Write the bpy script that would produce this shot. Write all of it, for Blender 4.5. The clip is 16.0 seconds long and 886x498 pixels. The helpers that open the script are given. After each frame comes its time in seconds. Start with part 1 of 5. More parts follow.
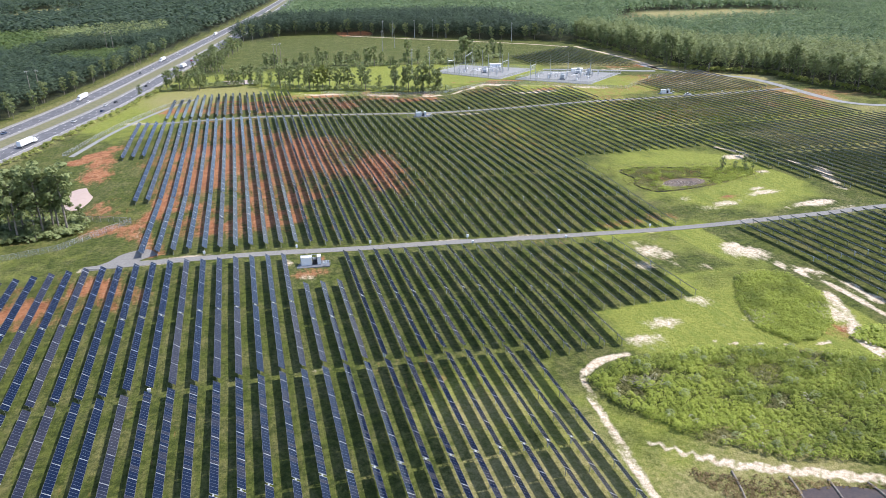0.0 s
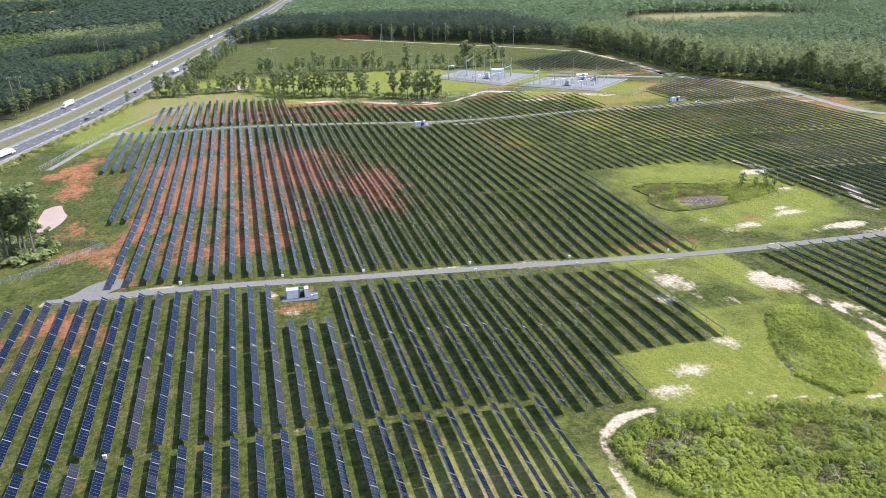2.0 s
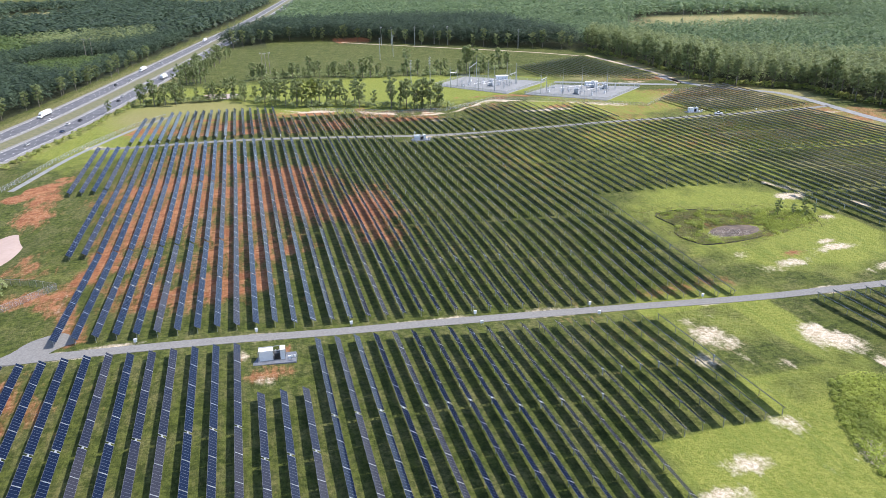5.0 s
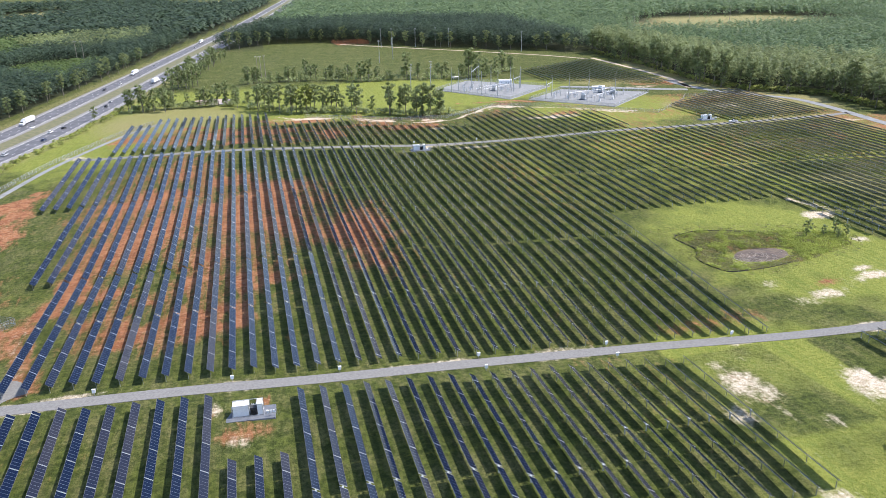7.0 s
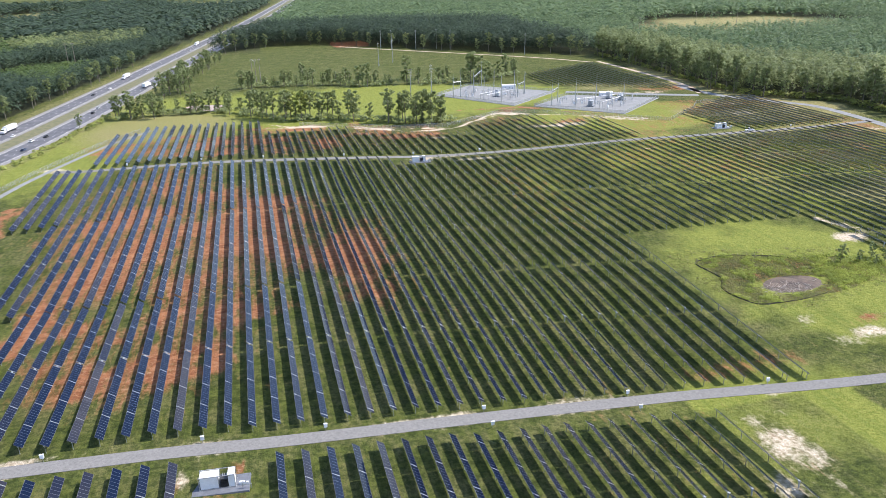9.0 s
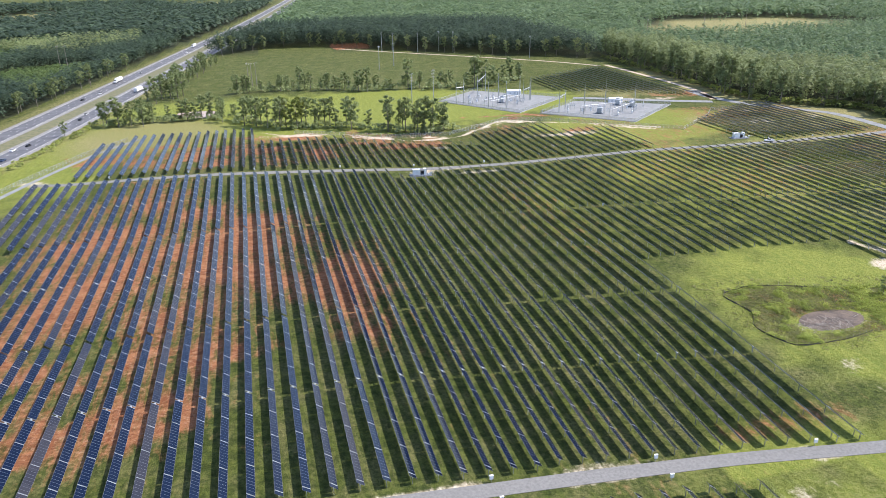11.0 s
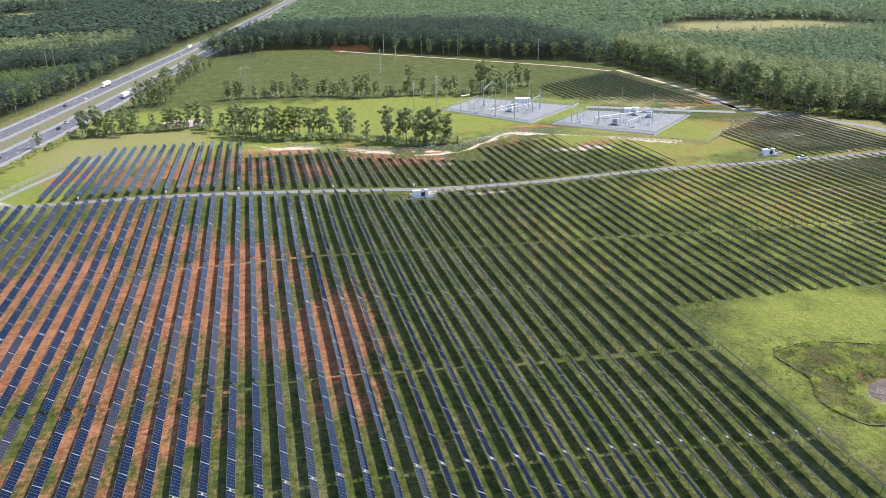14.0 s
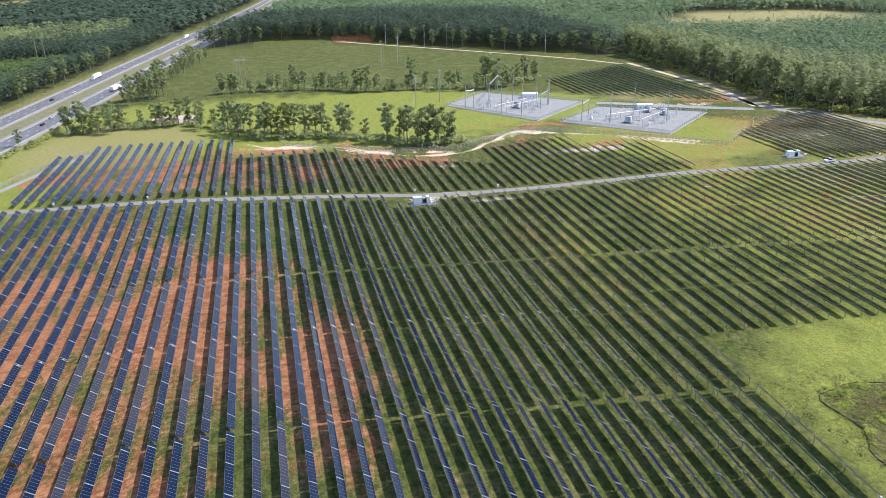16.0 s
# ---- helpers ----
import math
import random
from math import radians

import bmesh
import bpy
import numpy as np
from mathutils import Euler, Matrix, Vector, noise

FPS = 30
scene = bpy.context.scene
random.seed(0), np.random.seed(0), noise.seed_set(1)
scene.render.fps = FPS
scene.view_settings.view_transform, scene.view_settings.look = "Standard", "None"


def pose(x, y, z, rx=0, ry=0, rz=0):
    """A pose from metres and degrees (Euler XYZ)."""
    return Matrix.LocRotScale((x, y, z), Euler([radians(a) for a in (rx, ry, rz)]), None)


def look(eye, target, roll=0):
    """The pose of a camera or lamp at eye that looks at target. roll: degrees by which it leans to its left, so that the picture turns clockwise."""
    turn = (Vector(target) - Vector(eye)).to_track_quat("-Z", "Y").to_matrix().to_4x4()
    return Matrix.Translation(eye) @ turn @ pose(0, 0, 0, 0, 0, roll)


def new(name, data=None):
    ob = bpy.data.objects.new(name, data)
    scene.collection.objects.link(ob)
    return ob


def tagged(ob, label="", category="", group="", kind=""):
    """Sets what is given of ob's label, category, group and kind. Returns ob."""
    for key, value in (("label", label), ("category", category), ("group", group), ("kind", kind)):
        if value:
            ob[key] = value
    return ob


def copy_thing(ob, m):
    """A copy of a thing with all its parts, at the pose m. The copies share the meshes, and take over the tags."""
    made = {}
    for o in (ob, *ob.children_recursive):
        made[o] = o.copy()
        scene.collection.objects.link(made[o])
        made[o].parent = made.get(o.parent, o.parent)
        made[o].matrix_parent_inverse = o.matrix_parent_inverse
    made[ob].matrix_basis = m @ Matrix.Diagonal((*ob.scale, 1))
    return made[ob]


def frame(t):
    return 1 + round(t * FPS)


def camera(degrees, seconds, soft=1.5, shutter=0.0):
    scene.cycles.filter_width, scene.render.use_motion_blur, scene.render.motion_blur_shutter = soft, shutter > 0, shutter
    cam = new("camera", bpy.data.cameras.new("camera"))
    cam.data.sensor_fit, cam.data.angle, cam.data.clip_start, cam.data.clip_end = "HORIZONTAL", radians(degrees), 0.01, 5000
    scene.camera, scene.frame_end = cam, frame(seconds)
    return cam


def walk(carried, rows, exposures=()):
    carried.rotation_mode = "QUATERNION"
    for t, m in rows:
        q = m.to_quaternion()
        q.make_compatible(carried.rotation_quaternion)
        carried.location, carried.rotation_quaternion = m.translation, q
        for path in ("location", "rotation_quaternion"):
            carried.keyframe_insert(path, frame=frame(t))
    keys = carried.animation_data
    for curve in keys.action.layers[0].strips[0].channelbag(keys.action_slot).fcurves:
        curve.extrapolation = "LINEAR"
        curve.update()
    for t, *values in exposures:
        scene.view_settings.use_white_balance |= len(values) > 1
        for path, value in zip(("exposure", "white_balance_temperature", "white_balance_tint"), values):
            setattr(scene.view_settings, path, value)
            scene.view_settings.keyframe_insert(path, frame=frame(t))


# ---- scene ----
cam = camera(63.4, 16.0, soft=0.75)
METRES, EYE, TILT, LEAN, TURN = 201.2, 100.0, 0.0, 0.0, -15.0
ROWS = [
    (0.0, 0.0, 0.0, 0.0, -0.4, -21.91, 0.99),
    (0.5, 0.0003, 0.0316, 0.0004, -0.39, -21.88, 0.98),
    (1.0, 0.0005, 0.0633, 0.0005, -0.38, -21.85, 0.96),
    (1.5, 0.0006, 0.0945, 0.0004, -0.38, -21.8, 0.95),
    (2.0, 0.0009, 0.1259, 0.0007, -0.37, -21.79, 0.94),
    (2.5, 0.0011, 0.1569, 0.001, -0.35, -21.8, 0.94),
    (3.0, 0.0014, 0.1885, 0.0013, -0.33, -21.78, 0.94),
    (3.5, 0.002, 0.2202, 0.0011, -0.3, -21.75, 0.93),
    (4.0, 0.002, 0.2515, 0.0012, -0.29, -21.75, 0.91),
    (6.5, 0.0048, 0.4095, 0.0024, -0.13, -21.74, 0.9),
    (7.0, 0.0054, 0.441, 0.0025, -0.11, -21.76, 0.9),
    (7.5, 0.0056, 0.4726, 0.0024, -0.09, -21.74, 0.89),
    (8.0, 0.0058, 0.5038, 0.0029, -0.06, -21.76, 0.88),
    (8.5, 0.0064, 0.5345, 0.0027, -0.02, -21.74, 0.89),
    (9.0, 0.0064, 0.5653, 0.0034, 0.0, -21.74, 0.89),
    (11.5, 0.0074, 0.7217, 0.0051, 0.27, -21.74, 0.84),
    (12.0, 0.0076, 0.7531, 0.0051, 0.31, -21.74, 0.83),
    (12.5, 0.008, 0.7839, 0.0053, 0.37, -21.74, 0.78),
    (13.0, 0.0082, 0.8127, 0.0057, 0.44, -21.74, 0.73),
    (13.5, 0.0082, 0.8438, 0.0058, 0.52, -21.73, 0.66),
    (14.0, 0.0087, 0.8748, 0.0062, 0.62, -21.79, 0.64),
    (14.5, 0.0083, 0.9061, 0.0063, 0.7, -22.31, 0.58),
    (15.0, 0.0083, 0.9376, 0.0063, 0.78, -22.67, 0.54),
    (15.5, 0.0085, 0.9691, 0.0063, 0.86, -22.67, 0.54),
    (16.0, 0.0082, 0.9999, 0.0068, 0.93, -22.66, 0.52),
]
walk(cam, [(t, pose(0, 0, EYE, TILT, LEAN, TURN) @ pose(METRES * x, METRES * y, METRES * z, 90 + pitch, roll, yaw)) for t, x, y, z, yaw, pitch, roll in ROWS],
     exposures=[(0.0, 0.87, 6400, 15), (16.0, 0.87, 6400, 15)])


# ---------------- light ----------------
SUN_AZ, SUN_EL = -4.0, 53.0          # degrees from +x towards +y, and above the horizon
world = bpy.data.worlds.new("sky")
scene.world = world
world.use_nodes = True
wn = world.node_tree
wn.nodes.clear()
sky = wn.nodes.new("ShaderNodeTexSky")
sky.sky_type, sky.sun_disc = "NISHITA", False
sky.sun_elevation, sky.sun_rotation = radians(SUN_EL), radians(90 - SUN_AZ)
sky.air_density, sky.dust_density = 1.0, 0.8
bg = wn.nodes.new("ShaderNodeBackground")
bg.inputs["Strength"].default_value = 0.16
wo = wn.nodes.new("ShaderNodeOutputWorld")
wn.links.new(sky.outputs[0], bg.inputs[0])
wn.links.new(bg.outputs[0], wo.inputs[0])

sun_data = bpy.data.lights.new("sun", "SUN")
sun_data.energy, sun_data.angle, sun_data.color = 3.7, radians(0.5), (1.0, 0.95, 0.87)
sun = new("sun", sun_data)
sun_way = Vector((math.cos(radians(SUN_EL)) * math.cos(radians(SUN_AZ)),
                  math.cos(radians(SUN_EL)) * math.sin(radians(SUN_AZ)), math.sin(radians(SUN_EL))))
sun.matrix_world = look(sun_way * 400, (0, 0, 0))


# ---------------- materials ----------------
class Nodes:
    """Short calls for building a node tree."""

    def __init__(self, name):
        self.mat = bpy.data.materials.new(name)
        self.mat.use_nodes = True
        self.tree = self.mat.node_tree
        self.tree.nodes.clear()
        self.out = self.tree.nodes.new("ShaderNodeOutputMaterial")
        self.bsdf = self.tree.nodes.new("ShaderNodeBsdfPrincipled")
        self.tree.links.new(self.bsdf.outputs[0], self.out.inputs[0])
        self.coords = self.tree.nodes.new("ShaderNodeTexCoord").outputs["Object"]

    def link(self, a, b):
        if isinstance(a, (int, float)):
            b.default_value = a
        elif isinstance(a, tuple):
            b.default_value = (*a, 1.0) if len(a) == 3 and len(b.default_value) == 4 else a
        else:
            self.tree.links.new(a, b)

    def noise(self, scale, detail=4.0, rough=0.6, stretch=None, distort=0.0):
        n = self.tree.nodes.new("ShaderNodeTexNoise")
        vec = self.coords
        if stretch:
            m = self.tree.nodes.new("ShaderNodeMapping")
            m.inputs["Scale"].default_value = stretch
            self.tree.links.new(vec, m.inputs[0])
            vec = m.outputs[0]
        self.tree.links.new(vec, n.inputs["Vector"])
        n.inputs["Scale"].default_value, n.inputs["Detail"].default_value = scale, detail
        n.inputs["Roughness"].default_value, n.inputs["Distortion"].default_value = rough, distort
        return n.outputs["Fac"]

    def attr(self, name):
        n = self.tree.nodes.new("ShaderNodeAttribute")
        n.attribute_name = name
        return n.outputs["Fac"]

    def math(self, op, a, b=0.0, c=0.0):
        n = self.tree.nodes.new("ShaderNodeMath")
        n.operation = op
        for v, s in zip((a, b, c), n.inputs):
            self.link(v, s)
        return n.outputs[0]

    def ramp(self, v, lo, hi):
        n = self.tree.nodes.new("ShaderNodeMapRange")
        n.interpolation_type = "SMOOTHSTEP"
        self.link(v, n.inputs[0])
        n.inputs[1].default_value, n.inputs[2].default_value = lo, hi
        return n.outputs[0]

    def mix(self, f, a, b):
        n = self.tree.nodes.new("ShaderNodeMix")
        n.data_type = "RGBA"
        self.link(f, n.inputs[0])
        self.link(a, n.inputs[6])
        self.link(b, n.inputs[7])
        return n.outputs[2]

    def island(self):
        return self.tree.nodes.new("ShaderNodeNewGeometry").outputs["Random Per Island"]

    def chance(self):
        return self.tree.nodes.new("ShaderNodeObjectInfo").outputs["Random"]

    def bump(self, h, strength, distance):
        n = self.tree.nodes.new("ShaderNodeBump")
        n.inputs["Strength"].default_value, n.inputs["Distance"].default_value = strength, distance
        self.link(h, n.inputs["Height"])
        self.link(n.outputs[0], self.bsdf.inputs["Normal"])

    def done(self, color, rough=0.8, metal=0.0, **more):
        self.link(color, self.bsdf.inputs["Base Color"])
        self.link(rough, self.bsdf.inputs["Roughness"])
        self.link(metal, self.bsdf.inputs["Metallic"])
        for k, v in more.items():
            self.link(v, self.bsdf.inputs[k.replace("_", " ")])
        return self.mat


def mottled(name, a, b, scale, rough=0.8, metal=0.0, bump=0.3, dist=0.02, fine=6.0, **more):
    """A two-colour surface with coarse stains and fine grain."""
    n = Nodes(name)
    f = n.math("ADD", n.math("MULTIPLY", n.noise(scale), 0.6), n.math("MULTIPLY", n.noise(scale * fine), 0.4))
    c = n.mix(n.ramp(f, 0.32, 0.68), a, b)
    n.bump(f, bump, dist)
    return n.done(c, rough, metal, **more)


def ground_material():
    n = Nodes("grass_clay_and_sand")
    mid, fine = n.noise(0.09, 5, 0.65), n.noise(0.9, 5, 0.7)
    blade = n.noise(3.2, 4, 0.7)
    swath = n.noise(0.55, 4, 0.65, (1.0, 0.16, 1.0))
    tuft = n.noise(0.45, 6, 0.75)
    rut = n.noise(0.42, 5, 0.65, (1.0, 0.24, 1.0), 0.8)
    wash = n.noise(0.30, 5, 0.7, (0.5, 1.0, 1.0), 1.2)
    # Green is darkened to carry the cloud shade over the left rows.
    green = n.mix(n.ramp(tuft, 0.38, 0.63), (0.032, 0.046, 0.009), (0.094, 0.113, 0.024))
    olive = n.mix(n.ramp(fine, 0.35, 0.65), (0.060, 0.070, 0.022), (0.165, 0.155, 0.060))
    grass = n.mix(n.ramp(n.math("ADD", n.math("MULTIPLY", mid, 0.6), n.math("MULTIPLY", swath, 0.4)), 0.43, 0.64), green, olive)
    lush_lit = n.mix(n.ramp(fine, 0.3, 0.7), (0.138, 0.168, 0.025), (0.265, 0.275, 0.064))
    lush_lit = n.mix(n.math("MULTIPLY", n.ramp(n.math("ADD", n.math("MULTIPLY", tuft, 0.5), n.math("MULTIPLY", swath, 0.5)), 0.46, 0.62), 0.6), lush_lit, (0.105, 0.150, 0.024))
    grass = n.mix(n.ramp(n.math("ADD", n.attr("lush_lit"), n.math("MULTIPLY", mid, 0.5)), 0.45, 0.95), grass, lush_lit)
    straw = n.mix(n.ramp(fine, 0.3, 0.7), (0.17, 0.165, 0.060), (0.31, 0.27, 0.125))
    grass = n.mix(n.ramp(n.math("ADD", n.attr("straw"), n.math("MULTIPLY", tuft, 0.6)), 0.6, 1.05), grass, straw)
    grass = n.mix(n.math("MULTIPLY", n.ramp(blade, 0.42, 0.72), 0.35), grass, (0.035, 0.050, 0.012))
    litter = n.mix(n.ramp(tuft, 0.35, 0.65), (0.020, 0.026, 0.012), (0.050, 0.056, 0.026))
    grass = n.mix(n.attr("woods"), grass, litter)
    clay = n.mix(n.ramp(wash, 0.36, 0.64), (0.180, 0.066, 0.030), (0.33, 0.150, 0.072))
    clay = n.mix(n.ramp(fine, 0.48, 0.75), clay, (0.38, 0.245, 0.150))
    clay = n.mix(n.math("MULTIPLY", n.ramp(blade, 0.5, 0.75), 0.35), clay, (0.12, 0.060, 0.030))
    worn = n.math("ADD", n.math("MULTIPLY", rut, 0.62), n.math("MULTIPLY", tuft, 0.38))
    both = n.mix(n.ramp(n.math("ADD", n.attr("clay"), worn), 0.86, 1.10), grass, clay)
    sand = n.mix(n.ramp(fine, 0.3, 0.7), (0.38, 0.29, 0.195), (0.64, 0.57, 0.45))
    bare = n.math("ADD", n.math("ADD", n.math("MULTIPLY", mid, 0.25), n.math("MULTIPLY", swath, 0.35)), n.math("MULTIPLY", tuft, 0.4))
    both = n.mix(n.ramp(n.math("ADD", n.attr("sand"), bare), 0.94, 1.20), both, sand)
    n.bump(n.math("ADD", n.math("MULTIPLY", tuft, 0.7), n.math("ADD", fine, n.math("MULTIPLY", blade, 0.4))), 0.9, 0.45)
    return n.done(both, 0.95, Specular_IOR_Level=0.15)


def leaf_material(name, dark, light):
    """Foliage that lets some light through; clumps and trees differ in tone."""
    n = Nodes(name)
    tone = n.math("ADD", n.math("MULTIPLY", n.island(), 0.25), n.math("MULTIPLY", n.ramp(n.noise(0.14, 2), 0.32, 0.68), 0.75))
    c = n.mix(tone, dark, light)
    c = n.mix(n.math("MULTIPLY", n.ramp(n.noise(0.9, 3), 0.35, 0.7), 0.4), c, tuple(v * 0.5 for v in dark))
    c = n.mix(n.math("MULTIPLY", n.ramp(n.noise(0.035, 3), 0.4, 0.65), 0.45), c, tuple(v * 1.35 for v in light))
    n.done(c, 0.6, Specular_IOR_Level=0.3)
    thin = n.tree.nodes.new("ShaderNodeBsdfTranslucent")
    n.link(c, thin.inputs[0])
    both = n.tree.nodes.new("ShaderNodeMixShader")
    both.inputs[0].default_value = 0.42
    n.tree.links.new(n.bsdf.outputs[0], both.inputs[1])
    n.tree.links.new(thin.outputs[0], both.inputs[2])
    n.tree.links.new(both.outputs[0], n.out.inputs[0])
    return n.mat


M = {
    "ground": ground_material(),
    "gravel": mottled("grey_gravel", (0.135, 0.132, 0.124), (0.215, 0.210, 0.197), 1.6, 0.95, 0, 0.5, 0.05),
    "pale_gravel": mottled("pale_gravel", (0.165, 0.170, 0.168), (0.250, 0.256, 0.252), 0.25, 0.95, 0, 0.4, 0.05),
    "sandy": mottled("pale_sandy_track", (0.34, 0.25, 0.17), (0.54, 0.46, 0.35), 0.4, 0.95, 0, 0.5, 0.05),
    "asphalt": mottled("worn_asphalt", (0.070, 0.071, 0.078), (0.130, 0.130, 0.138), 0.12, 0.85, 0, 0.3, 0.01),
    "shoulder": mottled("pale_paved_shoulder", (0.17, 0.165, 0.155), (0.26, 0.25, 0.235), 0.3, 0.9, 0, 0.3, 0.01),
    "line": mottled("road_paint", (0.60, 0.60, 0.56), (0.78, 0.78, 0.74), 1.0, 0.7),
    "verge": mottled("dry_verge", (0.085, 0.092, 0.040), (0.18, 0.165, 0.085), 0.3, 0.95, 0, 0.5, 0.1),
    "steel": mottled("galvanised_steel", (0.34, 0.35, 0.36), (0.50, 0.51, 0.52), 0.8, 0.5, 0.7, 0.1, 0.005),
    "frame": mottled("anodised_aluminium", (0.13, 0.135, 0.15), (0.20, 0.205, 0.22), 0.5, 0.5, 0.4, 0.05, 0.002),
    "white": mottled("white_enamel", (0.68, 0.69, 0.70), (0.80, 0.81, 0.82), 0.6, 0.45, 0, 0.1, 0.004),
    "grey": mottled("grey_enamel", (0.36, 0.38, 0.40), (0.48, 0.50, 0.52), 0.7, 0.5, 0, 0.1, 0.004),
    "dark": mottled("dark_equipment", (0.025, 0.027, 0.030), (0.060, 0.062, 0.066), 0.9, 0.6, 0, 0.1, 0.004),
    "concrete": mottled("pad_gravel", (0.095, 0.105, 0.125), (0.155, 0.168, 0.19), 0.5, 0.9, 0, 0.3, 0.01),
    "porcelain": mottled("insulator_porcelain", (0.40, 0.42, 0.44), (0.55, 0.56, 0.58), 2.0, 0.3),
    "bark": mottled("bark", (0.10, 0.085, 0.07), (0.26, 0.23, 0.19), 0.8, 0.95, 0, 0.8, 0.08),
    "wood": mottled("weathered_pole_wood", (0.20, 0.17, 0.14), (0.34, 0.31, 0.27), 0.7, 0.9, 0, 0.4, 0.02),
    "leaf": leaf_material("broadleaf_foliage", (0.125, 0.165, 0.058), (0.300, 0.345, 0.150)),
    "leaf_bright": leaf_material("yellow_green_foliage", (0.11, 0.145, 0.030), (0.29, 0.32, 0.075)),
    # Cloud shade goes into the dark canopy colour, sun into the lighter pine.
    "pine": leaf_material("sunlit_pine_foliage", (0.090, 0.152, 0.070), (0.190, 0.262, 0.122)),
    "forest": leaf_material("cloud_shaded_canopy", (0.030, 0.055, 0.034), (0.085, 0.125, 0.070)),
    "young": leaf_material("young_plantation_pine", (0.070, 0.120, 0.035), (0.150, 0.205, 0.065)),
    "shrub": leaf_material("marsh_shrub", (0.150, 0.205, 0.022), (0.345, 0.400, 0.066)),
    "weed": leaf_material("olive_marsh_weed", (0.085, 0.090, 0.030), (0.21, 0.20, 0.075)),
    "flower": leaf_material("pale_flowering_weed", (0.22, 0.22, 0.12), (0.42, 0.41, 0.27)),
    "rust": leaf_material("rusty_weed", (0.11, 0.075, 0.03), (0.22, 0.16, 0.07)),
    "murk": mottled("dark_ditch_water", (0.030, 0.022, 0.018), (0.075, 0.050, 0.036), 0.35, 0.28, 0, 0.02, 0.01),
    "water": mottled("muddy_water", (0.36, 0.25, 0.19), (0.44, 0.32, 0.25), 0.1, 0.35, 0, 0.02, 0.01),
    "mud": mottled("brown_mud", (0.055, 0.042, 0.034), (0.155, 0.115, 0.085), 0.35, 0.9, 0, 0.8, 0.2),
    "bleached": mottled("bleached_branches", (0.26, 0.21, 0.17), (0.46, 0.41, 0.35), 0.9, 0.9, 0, 0.4, 0.02),
    "cloth": mottled("muddy_black_cloth", (0.03, 0.03, 0.028), (0.17, 0.15, 0.12), 0.5, 0.9, 0, 0.5, 0.05),
    "rubber": mottled("tyre_rubber", (0.02, 0.02, 0.02), (0.035, 0.035, 0.035), 3.0, 0.8),
}


def glass_material():
    """Dark blue cells under glass, with cloud glare painted grey from row to row."""
    n = Nodes("solar_cell_glass")
    cloud_glare = n.math("MULTIPLY", n.ramp(n.chance(), 0.45, 1.0), n.ramp(n.noise(0.03, 3), 0.3, 0.6))
    c = n.mix(cloud_glare, (0.004, 0.009, 0.026), (0.030, 0.030, 0.038))
    r = n.math("ADD", 0.10, n.math("MULTIPLY", cloud_glare, 0.18))
    return n.done(c, r, 0.0, IOR=1.4, Specular_IOR_Level=0.2)


def fence_material():
    """Woven wire seen from afar: part wire, part gap."""
    n = Nodes("chain_link_wire")
    n.done((0.42, 0.44, 0.44), 0.5, 0.6)
    gap = n.tree.nodes.new("ShaderNodeBsdfTransparent")
    both = n.tree.nodes.new("ShaderNodeMixShader")
    both.inputs[0].default_value = 0.68
    n.tree.links.new(n.bsdf.outputs[0], both.inputs[1])
    n.tree.links.new(gap.outputs[0], both.inputs[2])
    n.tree.links.new(both.outputs[0], n.out.inputs[0])
    return n.mat


M["wire"] = fence_material()
M["rail"] = mottled("bright_module_rail", (0.34, 0.35, 0.36), (0.46, 0.47, 0.48), 0.5, 0.4, 0.3, 0.05, 0.002)
M["glass"] = glass_material()
M["back"] = mottled("panel_backsheet", (0.20, 0.21, 0.22), (0.28, 0.29, 0.30), 0.6, 0.6)


# ---------------- mesh helpers ----------------
def mesh_object(name, verts, faces, mats, parent=None, index=None, smooth=False):
    me = bpy.data.meshes.new(name)
    me.from_pydata([tuple(v) for v in verts], [], faces)
    for m in mats:
        me.materials.append(m)
    if index is not None:
        me.polygons.foreach_set("material_index", np.asarray(index, dtype=np.int32))
    if smooth:
        me.polygons.foreach_set("use_smooth", [True] * len(me.polygons))
    me.update()
    ob = new(name, me)
    ob.parent = parent
    return ob


